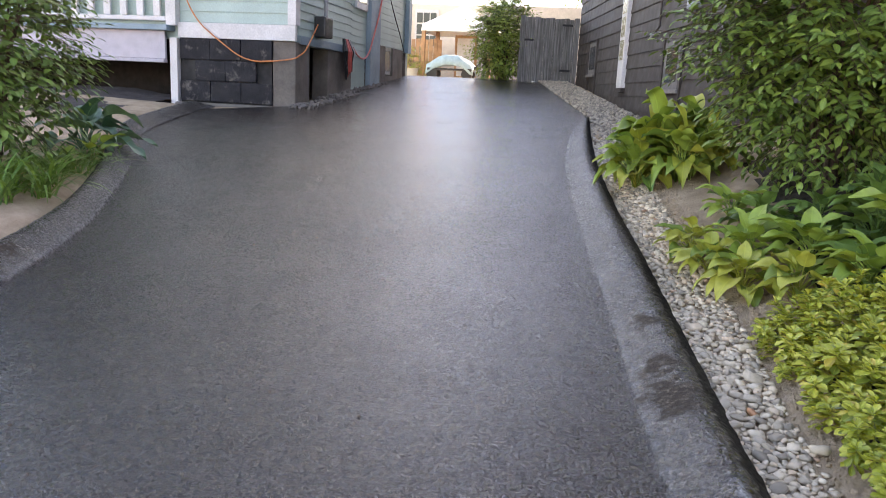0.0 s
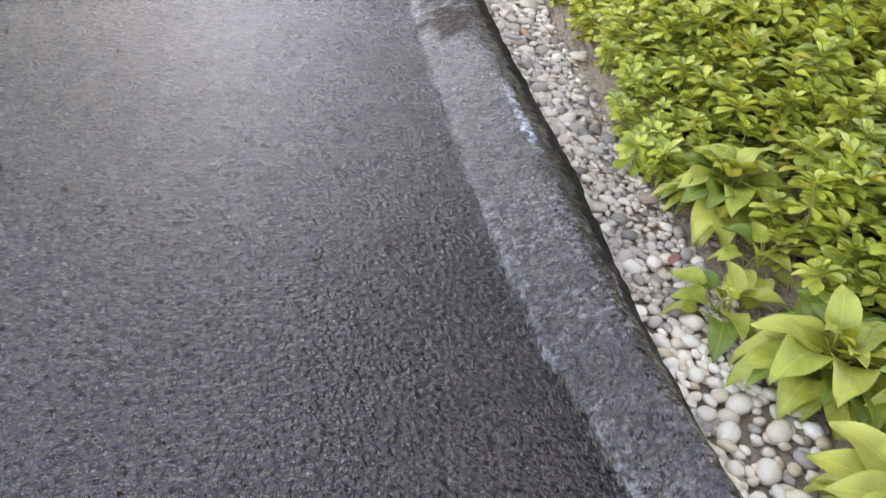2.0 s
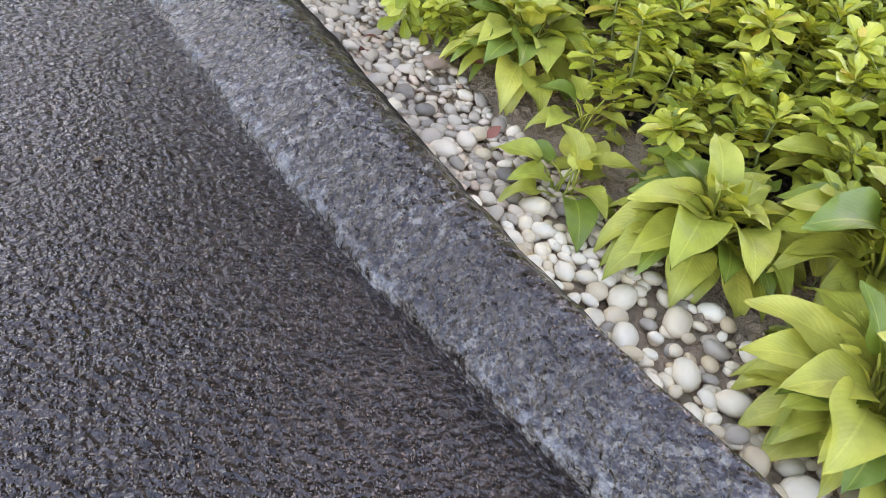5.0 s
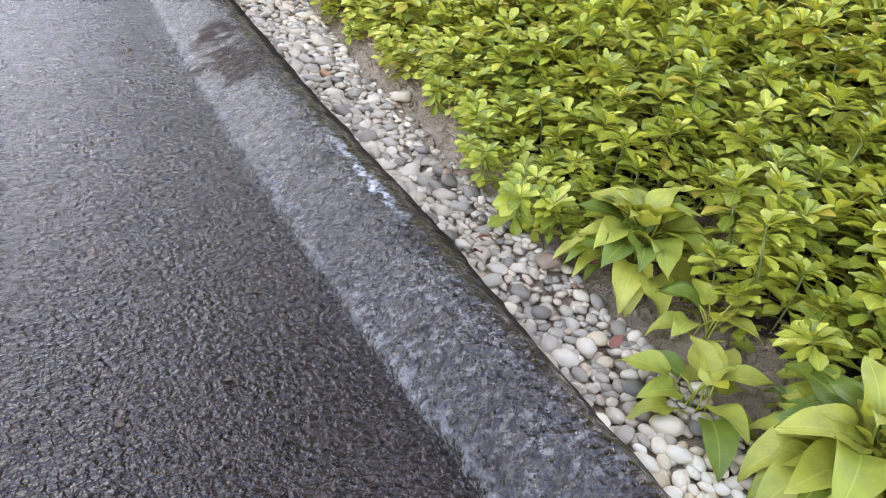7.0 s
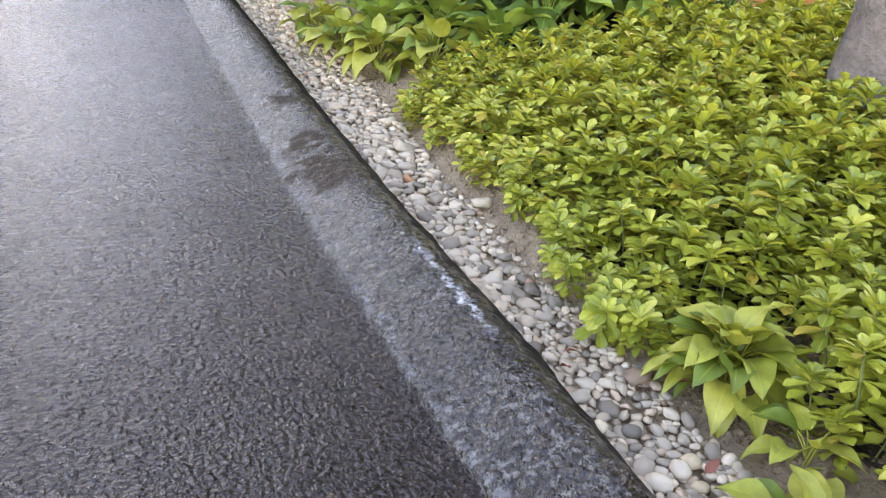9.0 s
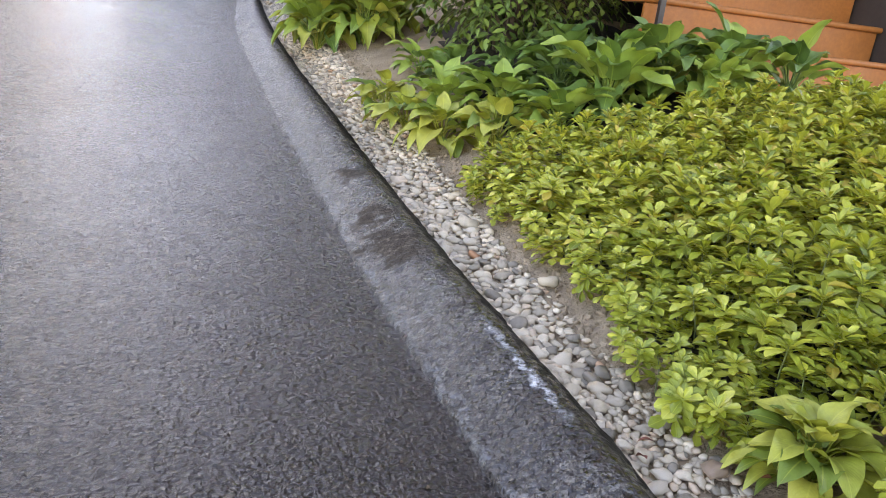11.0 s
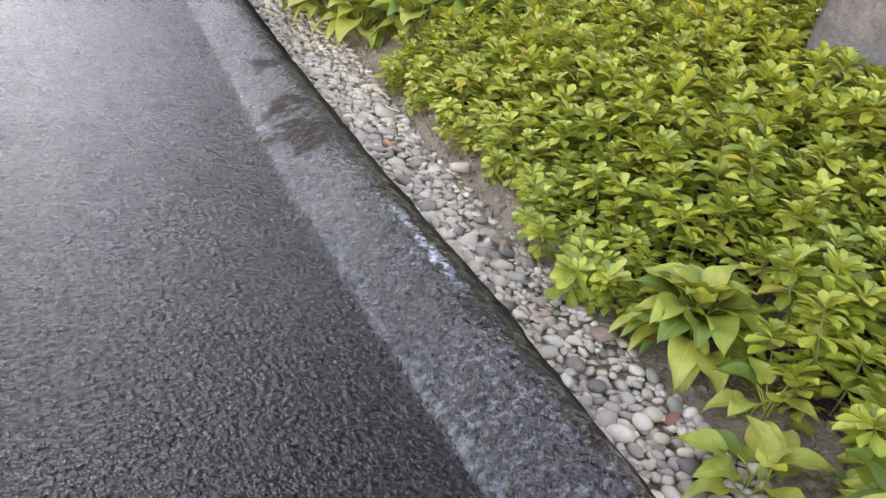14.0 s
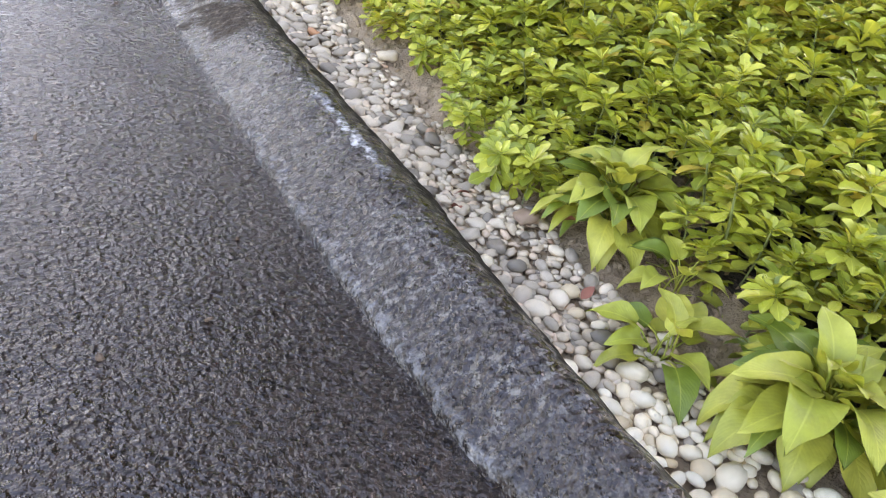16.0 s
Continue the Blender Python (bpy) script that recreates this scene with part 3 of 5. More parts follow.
def shoot_pose(x, y):
    d = x - interp(R_OUT, y)
    s = rng.uniform(0.85, 1.2) * (0.8 if d < 0.3 else 1.0)
    tall = s * (0.70 + min(0.38, max(0, d - 0.2) * 1.0) * (0.5 + 0.5 * min(1, y / 2.4)))
    lean = Euler((rng.uniform(-0.22, 0.22), rng.uniform(-0.22, 0.22) - (0.35 if d < 0.32 else 0), rng.uniform(0, 6.3)))
    return Matrix.Translation((x, y, bed(x, y) - 0.01)) @ lean.to_matrix().to_4x4() @ Matrix.Diagonal((s, s, tall, 1))


spots.sort(key=lambda p: math.hypot(p[0] - 1.1, p[1] - 1.4))
near, rest = spots[:280], spots[280:]
for x, y in near:
    ob = new("pachysandra_plant")
    ob.matrix_world = shoot_pose(x, y)
    ob.empty_display_size = 0.02
    for me in rng.choice(protos):
        share(me, me.name.split(".")[0], Matrix.Identity(4), ob)
    tagged(ob, "yellow-green pachysandra shoot with toothed leaves rooted in soil", "groundcover plant", "pachysandra along the drive")


def join_many(name, items, material, smooth=True):
    """Many copies of small meshes in one mesh, with their UVs."""
    V, F, U, n0 = [], [], [], 0
    cache = {}
    for me, m in items:
        if me.name not in cache:
            co = np.empty(len(me.vertices) * 3)
            me.vertices.foreach_get("co", co)
            cache[me.name] = (co.reshape(-1, 3), [tuple(p.vertices) for p in me.polygons], [tuple(d.uv) for d in me.uv_layers[0].data] if me.uv_layers else None)
        co, fs, uvs = cache[me.name]
        mm = np.array(m)
        V.append(co @ mm[:3, :3].T + mm[:3, 3])
        F += [tuple(i + n0 for i in f) for f in fs]
        if uvs:
            U += uvs
        n0 += len(co)
    me = bpy.data.meshes.new(name)
    me.from_pydata(np.concatenate(V).tolist(), [], F)
    if U:
        lay = me.uv_layers.new(name="UVMap")
        lay.data.foreach_set("uv", [c for u in U for c in u])
    me.materials.append(material)
    if smooth:
        me.polygons.foreach_set("use_smooth", [True] * len(F))
    return new(name, me)


# leaf mould beneath the plants, its dark colour also painting the shade in the gaps
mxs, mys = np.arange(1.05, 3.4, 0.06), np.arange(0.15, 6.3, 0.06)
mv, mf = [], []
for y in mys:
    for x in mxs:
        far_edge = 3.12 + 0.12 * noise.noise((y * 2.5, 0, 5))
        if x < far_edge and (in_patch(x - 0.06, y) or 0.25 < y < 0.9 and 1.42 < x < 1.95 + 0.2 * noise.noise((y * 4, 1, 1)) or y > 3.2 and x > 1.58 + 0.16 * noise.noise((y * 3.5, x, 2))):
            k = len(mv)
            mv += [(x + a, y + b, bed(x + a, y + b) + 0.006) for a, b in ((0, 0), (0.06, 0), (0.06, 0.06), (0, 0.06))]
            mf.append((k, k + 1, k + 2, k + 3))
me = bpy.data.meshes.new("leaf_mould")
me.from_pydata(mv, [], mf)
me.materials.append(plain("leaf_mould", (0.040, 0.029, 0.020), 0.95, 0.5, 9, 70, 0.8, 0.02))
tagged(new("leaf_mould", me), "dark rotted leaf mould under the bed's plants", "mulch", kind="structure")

carpet = join_many("pachysandra_carpet", [(me, m) for ms, m in [(rng.choice(protos), shoot_pose(x, y)) for x, y in rest] for me in ms[1:]], M_PACH)
tagged(carpet, "dense carpet of yellow-green pachysandra covering the sloping bed", "groundcover", kind="stuff")

# ---- hostas ----
LIME = "lime-yellow hosta with pointed ribbed leaves beside the pebbles"
hosta(1.355, 1.32, 0.53, 70, SET_LIME, LIME, flat=1.15)
hosta(1.34, 1.11, 0.42, 14, SET_LIME, "small young lime-green hosta on bare soil")
hosta(1.235, 0.99, 0.44, 14, SET_LIME, "small upright lime-green hosta shoot by the pebbles")
hosta(1.33, 0.80, 0.52, 76, SET_LIME, "large lime-yellow hosta spreading over the pebbles", flat=1.1)
hosta(1.48, 0.64, 0.60, 50, SET_LIME, LIME, flat=1.2)
hosta(1.32, 0.50, 0.58, 76, SET_LIME, "large lime-yellow hosta spreading over the pebbles")
hosta(1.70, 0.66, 0.75, 28, SET_LIME, LIME)
hosta(1.40, 0.22, 0.70, 54, SET_LIME, LIME)
hosta(1.58, 0.74, 0.60, 34, SET_LIME, LIME)
hosta(1.58, 0.44, 0.66, 50, SET_LIME, LIME)
hosta(1.85, 0.35, 0.85, 28, SET_LIME, LIME)
for x, y, s, n, kinds, lab in (
        (1.10, 4.55, 0.80, 24, SET_LIME, "pale green hosta at the edge of bare soil"),
        (1.16, 4.20, 0.85, 26, SET_LIME, "pale green hosta at the edge of bare soil"),
        (1.28, 3.90, 0.90, 28, SET_LIME, "pale green hosta at the edge of bare soil"),
        (1.36, 4.25, 1.00, 26, SET_GREEN, "mid-green hosta behind the pachysandra"),
        (1.48, 3.68, 1.00, 26, SET_LIME, "pale green hosta behind the pachysandra"),
        (1.62, 4.05, 1.02, 32, SET_GREEN, "mid-green hosta behind the pachysandra"),
        (1.78, 3.66, 1.02, 34, SET_GREEN, "mid-green hosta behind the pachysandra"),
        (2.05, 3.75, 1.25, 36, SET_GREEN, "broad-leaved green hosta behind the pachysandra"),
        (1.95, 4.15, 1.10, 32, SET_DARK, "dark green hosta under the shrub"),
        (2.36, 3.85, 1.25, 36, SET_GREEN + SET_DARK, "deep green hosta before the orange steps"),
        (2.66, 3.74, 1.2, 32, SET_GREEN + SET_DARK, "deep green hosta before the orange steps"),
        (2.95, 3.62, 1.1, 28, SET_GREEN + SET_DARK, "deep green hosta before the orange steps"),
        (2.22, 4.05, 1.05, 34, SET_GREEN + SET_DARK, "deep green hosta before the orange steps"),
        (2.52, 3.62, 0.95, 30, SET_GREEN, "mid-green hosta behind the pachysandra"),
        (1.75, 4.45, 1.0, 26, SET_DARK, "dark green hosta under the shrub"),
        (2.08, 4.50, 1.0, 26, SET_DARK, "dark green hosta under the shrub"),
        (1.50, 4.62, 0.95, 22, SET_DARK, "dark green hosta under the shrub"),
        (1.38, 5.0, 0.85, 20, SET_GREEN, "mid-green hosta under the shrub")):
    hosta(x, y, s, n, kinds, lab, flat=1.35 if x > 1.9 else 1.1)
for dx, dy, s, n, f in ((0.05, 0.12, 1.5, 60, 1.75), (-0.14, -0.10, 1.3, 46, 1.45), (0.20, -0.16, 1.35, 46, 1.5), (0.32, 0.22, 1.4, 40, 1.7), (-0.08, 0.36, 1.3, 40, 1.4), (0.42, -0.02, 1.25, 34, 1.5)):
    hosta(0.98 + dx, 6.35 + dy, s, n, SET_GREEN + SET_GREEN + SET_LIME, "big mounded green hosta clump over the kerb edge", flat=f)


# ---- pebbles ----
def pebble_mesh(seed, flat, ang):
    q = random.Random(seed)
    bm = bmesh.new()
    bmesh.ops.create_icosphere(bm, subdivisions=2, radius=1)
    off = Vector((q.uniform(0, 50), q.uniform(0, 50), 0))
    for v in bm.verts:
        n = v.co.normalized()
        k = 1 + ang * noise.noise(n * 1.3 + off) + ang * 0.4 * noise.noise(n * 3 + off)
        v.co = Vector((n.x * k * 1.25, n.y * k * 0.95, n.z * k * flat))
    me = bpy.data.meshes.new("pebble")
    bm.to_mesh(me)
    bm.free()
    me.polygons.foreach_set("use_smooth", [True] * len(me.polygons))
    return me


ROUND = [pebble_mesh(k, 0.62 + 0.05 * (k % 3), 0.16) for k in range(6)]
ROUGH = [pebble_mesh(20 + k, 0.5 + 0.07 * (k % 3), 0.62) for k in range(9)]
CREAM = [me.copy() for me in ROUND]
for me in CREAM:
    me.materials.append(M_PEB_CREAM)
GREY = [me.copy() for me in ROUND + ROUGH]
for me in GREY:
    me.materials.append(M_PEB_GREY)

strip = thing("pebble_border", "strip of grey and cream river pebbles between kerb and soil", "pebbles", kind="stuff")


def pebble_row(y0, y1):
    """Stones scattered without much overlap over the strip."""
    out, cells, y = [], {}, y0
    tries = int((y1 - y0) * 0.27 / 0.00012)
    for k in range(tries):
        y = rng.uniform(y0, y1)
        w = 0.158 + 0.022 * math.sin(y * 2.3) + 0.10 * max(0, min(1, (y - 1.9) / 2.2)) + (-0.01 if y < 1 else 0)
        u = rng.uniform(-0.012, w)
        x = interp(R_OUT, y) + u
        r = rng.choice((0.009, 0.010, 0.012, 0.014, 0.017, 0.021)) * (0.95 if y < 1.0 else 0.90 if y < 1.7 else 1.15) * (1.35 if y > 1.7 and rng.random() < 0.08 else 1.0)
        if u > w - 0.03:
            r *= 0.75
        key = (int(x / 0.05), int(y / 0.05))
        near_by = [p for i in (-1, 0, 1) for j in (-1, 0, 1) for p in cells.get((key[0] + i, key[1] + j), ())]
        if any(math.hypot(x - p[0], y - p[1]) < 0.84 * (r + p[2]) for p in near_by):
            continue
        cells.setdefault(key, []).append((x, y, r))
        out.append((x, y, r))
    return out


def pebble_pose(x, y, r, lift=0.0):
    e = Euler((rng.uniform(-0.35, 0.35), rng.uniform(-0.35, 0.35), rng.uniform(0, 6.3)))
    z = bed(x, y) + 0.008 + r * 0.25 + lift
    return Matrix.Translation((x, y, z)) @ e.to_matrix().to_4x4() @ Matrix.Scale(r, 4)


def pebble_kind(y):
    if y < 0.92 + rng.uniform(-0.12, 0.12):
        return rng.choice(CREAM)
    if y < 1.3:
        return rng.choice(CREAM[:3] + GREY[:6]) if rng.random() < 0.45 else rng.choice(GREY[:7])
    return rng.choice(GREY[4:])


top = pebble_row(0.35, 2.7)
top.sort(key=lambda p: p[1] + (0 if p[2] > 0.0125 else 9))
single, small = top[:300], top[300:]
for x, y, r in single:
    share(pebble_kind(y), "pebble", pebble_pose(x, y, r), strip)
loose = []
for x, y, r in small + pebble_row(2.7, 7.5) + pebble_row(-0.6, 0.35):
    loose.append((rng.choice(GREY[5:] if y > 1.3 else GREY[:7] if y > 0.95 else CREAM), pebble_pose(x, y, r)))
under = []
for k in range(3000):
    y = rng.uniform(-0.4, 7.5)
    x = interp(R_OUT, y) + rng.uniform(-0.02, (0.17 if y > 1 else 0.15) + 0.10 * max(0, min(1, (y - 1.9) / 2.2)))
    under.append((rng.choice(GREY if y > 0.95 else CREAM), pebble_pose(x, y, rng.uniform(0.006, 0.012), -0.006)))
for items, name, mat in ((([i for i in loose + under if i[0] in GREY]), "grey_pebbles", M_PEB_GREY), (([i for i in loose + under if i[0] in CREAM]), "cream_pebbles", M_PEB_CREAM)):
    ob = join_many(name, items, mat)
    ob.parent = strip
    ob["kind"] = "stuff"

# a few larger stones that stand out by their colour
for mesh, x, y, r, c, tint in ((ROUGH[0], 1.212, 1.385, 0.024, (0.30, 0.20, 0.13), "brown"), (ROUGH[2], 1.103, 2.60, 0.018, (0.52, 0.25, 0.12), "rust-orange"), (ROUGH[3], 1.150, 2.80, 0.024, (0.60, 0.50, 0.37), "pale tan"),
                               (ROUGH[5], 1.225, 2.27, 0.024, (0.55, 0.45, 0.32), "beige"), (ROUGH[1], 1.120, 2.70, 0.024, (0.52, 0.43, 0.32), "pale tan"), (ROUND[1], 1.16, 1.16, 0.017, (0.70, 0.58, 0.42), "cream"), (ROUND[4], 1.14, 1.27, 0.017, (0.22, 0.185, 0.14), "dark grey"), (ROUND[2], 1.175, 1.05, 0.017, (0.20, 0.17, 0.13), "dark grey")):
    me = mesh.copy()
    me.materials.append(plain(tint.replace("-", "_").replace(" ", "_") + "_stone", c, 0.6, 0.18, 30, 160, 0.2, 0.002))
    ob = share(me, "stone", pebble_pose(x, y, r, 0.006), strip)
    ob["label"] = tint + " stone lying among the pebbles"

# crushed stone from the end of the kerb up to the gate
stones = []
for k in range(5200):
    y = 7.3 + 11.2 * rng.random() ** 1.1
    lo = interp(R_OUT, min(y, 11.6)) if y < 11.6 else 0.40 - 0.20 * (y - 11.6)
    hi = 1.75 - 0.222 * (y - 9.5) - 0.05 if y > 9 else lo + 0.35
    x = rng.uniform(lo - 0.02, max(lo + 0.1, hi))
    z = ground_z(x, y) if y < 11.6 else rise(y) + 0.004
    r = rng.uniform(0.012, 0.028)
    e = Euler((rng.uniform(-1, 1), rng.uniform(-1, 1), rng.uniform(0, 6.3)))
    stones.append((rng.choice(ROUGH), Matrix.Translation((x, y, max(z, rise(y) - 0.02) + 0.008)) @ e.to_matrix().to_4x4() @ Matrix.Scale(r, 4)))
tagged(join_many("gravel_strip", stones, M_GRAVEL), "grey crushed stone along the brown house wall", "gravel", kind="stuff")

# crumbs of soil along the open strip
crumbs = []
for k in range(5200):
    y = 0.5 + 6.5 * rng.random() ** 1.4
    x = interp(R_OUT, y) + rng.uniform(0.13, 0.42)
    m = Matrix.Translation((x, y, bed(x, y) + 0.001)) @ Euler((rng.random() * 6, rng.random() * 6, rng.random() * 6)).to_matrix().to_4x4()
    crumbs.append((rng.choice(ROUGH), m @ Matrix.Scale(0.002 + 0.011 * rng.random() ** 4, 4)))
tagged(join_many("soil_crumbs", crumbs, M_SOIL), "loose crumbs of dry soil between pebbles and plants", "soil", kind="stuff")


# ---- the sage-green house across the drive ----
HX, HY = -4.25, 11.3        # its near corner


def structure(name, label, category="wall"):
    return thing(name, label, category, kind="structure")


house = thing("house", "sage-green clapboard house with white trim on a tarred block foundation", "house")
# plain core walls, with the opening of the cellar door left free in the side
bm = bmesh.new()
add_box(bm, HX - 6.0, HX - 0.05, HY + 0.06, HY + 0.25, 1.75, 10.5)
add_box(bm, HX - 0.25, HX - 0.05, HY + 0.25, 18.3, 1.75, 10.5)
add_box(bm, HX - 6.0, HX - 0.05, 18.3, 18.5, 0.6, 10.5)
add_box(bm, HX - 6.2, HX - 6.0, HY + 0.06, 18.5, 0.6, 10.5)
part("wall", bm, M_SAGE, house)
bm = bmesh.new()
for sx, dz in ((1, 0), (-1, 0)):
    m = Matrix.Translation((HX - 3.1, 14.9, 12.1)) @ Matrix.Rotation(radians(28 * sx), 4, 'Y')
    add_box(bm, 0 if sx > 0 else -3.9, 3.9 if sx > 0 else 0, -4.0, 4.0, -0.1, 0.06, 0, m)
part("roof", bm, plain("slate_roof", (0.09, 0.09, 0.095), 0.8), house)
bm = bmesh.new()
for y in (HY + 0.1, 18.45):
    a = [bm.verts.new(p) for p in ((HX - 6.2, y, 10.5), (HX - 0.05, y, 10.5), (HX - 3.1, y, 12.1))]
    bm.faces.new(a)
part("gable", bm, M_SAGE, house)


def board(L, h=0.17):
    """A clapboard: thick at its lower edge, thin at its upper one, running along x."""
    bm = bmesh.new()
    pts = [(0, 0), (0, -0.022), (h, -0.006), (h, 0)]
    a = [bm.verts.new((0, y, z)) for z, y in pts]
    b = [bm.verts.new((L, y, z)) for z, y in pts]
    for i in range(4):
        j = (i + 1) % 4
        bm.faces.new((a[i], a[j], b[j], b[i]))
    bm.faces.new(a[::-1])
    bm.faces.new(b)
    return bm


def clad(parent, name, origin, ang, L, z0, z1, exposure, material):
    """Boards of a wall, each on its own; origin is the wall's left end seen from outside, ang its direction in degrees."""
    first = part(name, board(L, exposure + 0.012), material, parent)
    n = int((z1 - z0) / exposure)
    base = Matrix.Translation((origin[0], origin[1], 0)) @ Matrix.Rotation(radians(ang), 4, 'Z')
    first.matrix_local = base @ Matrix.Translation((0, 0, z0))
    for k in range(1, n):
        share(first.data, name, base @ Matrix.Translation((0, 0.0, z0 + k * exposure)), parent)


clad(house, "clapboard", (HX - 2.02, HY + 0.058), 0, 1.88, 2.02, 3.9, 0.17, M_SAGE)
clad(house, "clapboard", (HX - 0.048, HY + 0.16), 90, 2.72, 1.86, 3.6, 0.135, M_SAGE)
clad(house, "clapboard", (HX - 0.048, 14.05), 90, 0.9, 1.02, 3.6, 0.135, M_SAGE)
clad(house, "clapboard", (HX - 0.048, 15.9), 90, 2.2, 2.05, 3.6, 0.135, M_SAGE)
part("water_table", box(HX - 2.02, HX + 0.0, HY - 0.03, HY + 0.05, 1.77, 2.01, 0.006), M_WHITE, house, "white painted skirt board")
part("corner_board", box(HX - 0.13, HX + 0.012, HY - 0.035, HY + 0.14, 2.012, 6.5, 0.004), M_WHITE, house)
part("corner_post", box(HX - 2.2, HX - 2.025, HY - 0.09, HY + 0.05, 1.95, 6.5, 0.006), M_WHITE, house)
part("porch_post", box(HX - 2.16, HX - 2.03, HY - 0.06, HY + 0.05, 0.7, 1.76, 0.006), M_WHITE, house, "white post under the porch")
part("downspout", box(HX - 0.05, HX + 0.06, 15.05, 15.75, 1.05, 5.0, 0.02), M_BLUEGREY, house, "blue-grey corner casing")
part("corner_casing", box(HX - 0.05, HX + 0.07, 18.1, 18.36, 2.0, 6.0, 0.01), M_BLUEGREY, house)
part("skirt_board", box(HX - 0.05, HX + 0.02, HY + 0.15, 14.04, 1.74, 1.87, 0.004), M_BLUEGREY, house)

# foundation: tarred blocks to the front, rubbed concrete along the side
fnd = part("foundation", box(HX - 2.02, HX - 0.42, HY + 0.03, HY + 0.24, 0.5, 1.77), plain("tarred_mortar", (0.022, 0.021, 0.020), 0.8, 0.6, 4.0), house)
blk = part("block", box(0, 0.53, 0, 0.06, 0, 0.325, 0.014), M_BLACKBLOCK, fnd)
for r in range(3):
    for c in range(4):
        x0 = HX - 2.01 + c * 0.54 - (0.27 if r % 2 else 0)
        if x0 < HX - 2.05 or x0 + 0.53 > HX - 0.35:
            continue
        m = Matrix.Translation((x0, HY - 0.012 - 0.008 * ((r * 3 + c) % 3), 0.77 + r * 0.332)) @ Matrix.Rotation(radians(0.6 * ((r + c) % 3 - 1)), 4, 'Y')
        if r == 0 and c == 0:
            blk.matrix_local = m
        else:
            share(blk.data, "block", m, fnd)
part("footing", box(HX - 2.05, HX + 0.05, HY - 0.14, HY + 0.05, 0.45, 0.75, 0.03), M_CONC, house, "crumbling concrete footing")
for y0, y1, z0, z1, deep in ((HY + 0.01, HY + 0.6, 0.5, 1.765, 0.40), (12.75, 14.04, 0.5, 1.74, 0.3), (15.76, 16.4, 0.6, 2.04, 0.3), (17.0, 17.9, 0.6, 2.04, 0.3), (16.403, 16.997, 0.6, 1.42, 0.3), (14.043, 15.05, 0.5, 1.01, 0.3)):
    part("foundation_pier", box(HX - deep, HX - 0.01, y0, y1, z0, z1, 0.018), M_CONC, house, "stained concrete foundation pier")
part("cellar_back", box(HX - 1.2, HX - 1.1, 11.6, 14.0, 0.5, 1.75), M_INNER_SHADE, house)
part("cellar_end", box(HX - 0.31, HX - 0.05, 17.92, 18.3, 0.6, 2.0), M_INNER_SHADE, house)
win = part("cellar_window", box(HX - 0.10, HX - 0.05, 16.42, 16.98, 1.44, 2.03, 0.004), M_WHITE, house)
part("pane", box(HX - 0.052, HX - 0.046, 16.5, 16.9, 1.52, 1.96), M_GLASS, win)
win = part("upper_window", box(HX - 0.05, HX + 0.02, 14.25, 14.95, 2.62, 3.9, 0.006), M_WHITE, house)
part("pane", box(HX + 0.017, HX + 0.024, 14.35, 14.85, 2.74, 3.8), M_GLASS, win)
rub = []
for k in range(240):
    y = rng.uniform(11.0, 16.0)
    x = HX - 0.02 + rng.uniform(0, 0.28) * (1.3 if y < 13.5 else 0.7)
    rub.append((rng.choice(ROUGH), Matrix.Translation((x, y, rise(y) + 0.01)) @ Euler((rng.random() * 6, 0, rng.random() * 6)).to_matrix().to_4x4() @ Matrix.Scale(rng.uniform(0.02, 0.06), 4)))
tagged(join_many("rubble", rub, M_CONC), "crumbs of concrete rubble along the foundation", "rubble", kind="stuff")

# the porch and the dark space beneath it
porch = thing("porch", "white porch with lavender-grey skirt over a dark open crawl space", "porch")
PX0, PX1 = HX - 6.0, HX - 2.22
LILAC = plain("lilac_white_paint", (0.46, 0.43, 0.47), 0.6, 0.12)
part("skirt", box(PX0, PX1, HY - 0.10, HY - 0.04, 1.42, 1.86, 0.006), LILAC, porch)
part("skirt_lip", box(PX0, PX1, HY - 0.14, HY - 0.03, 1.36, 1.415, 0.006), LILAC, porch)
part("deck_edge", box(PX0, PX1 + 0.1, HY - 0.20, HY + 0.10, 1.863, 1.95, 0.012), M_BLUEGREY, porch, "blue-grey deck edge")
part("rail", box(PX0, PX1, HY - 0.06, HY + 0.0, 2.02, 2.09, 0.008), M_WHITE, porch)
for k in range(9):
    part("baluster", box(PX1 - 0.22 - 0.30 * k, PX1 - 0.10 - 0.30 * k, HY - 0.055, HY - 0.005, 2.092, 2.95, 0.01), M_WHITE, porch)
# unseen roof, added to darken the porch below
part("roof", box(PX0, PX1 + 0.1, HY - 0.3, HY + 1.2, 4.4, 4.55), M_WHITE, porch)
# back wall and crawl floor are coloured near-black to give the space its shade
part("back_wall", box(PX0, PX1, HY + 1.2, HY + 1.3, 0.4, 2.0), M_INNER_SHADE, porch)
part("side_wall", box(PX1 + 0.02, PX1 + 0.10, HY + 0.06, HY + 1.2, 0.5, 1.36), plain("rusty_board", (0.10, 0.045, 0.02), 0.8), porch)
part("crawl_floor", box(PX0, PX1 + 0.02, HY - 0.02, HY + 1.19, 0.60, 0.735), M_INNER_SHADE, porch)
# added bank of earth; the porch's shade is put into its dark colour
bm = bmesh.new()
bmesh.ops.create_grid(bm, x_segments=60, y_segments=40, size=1)
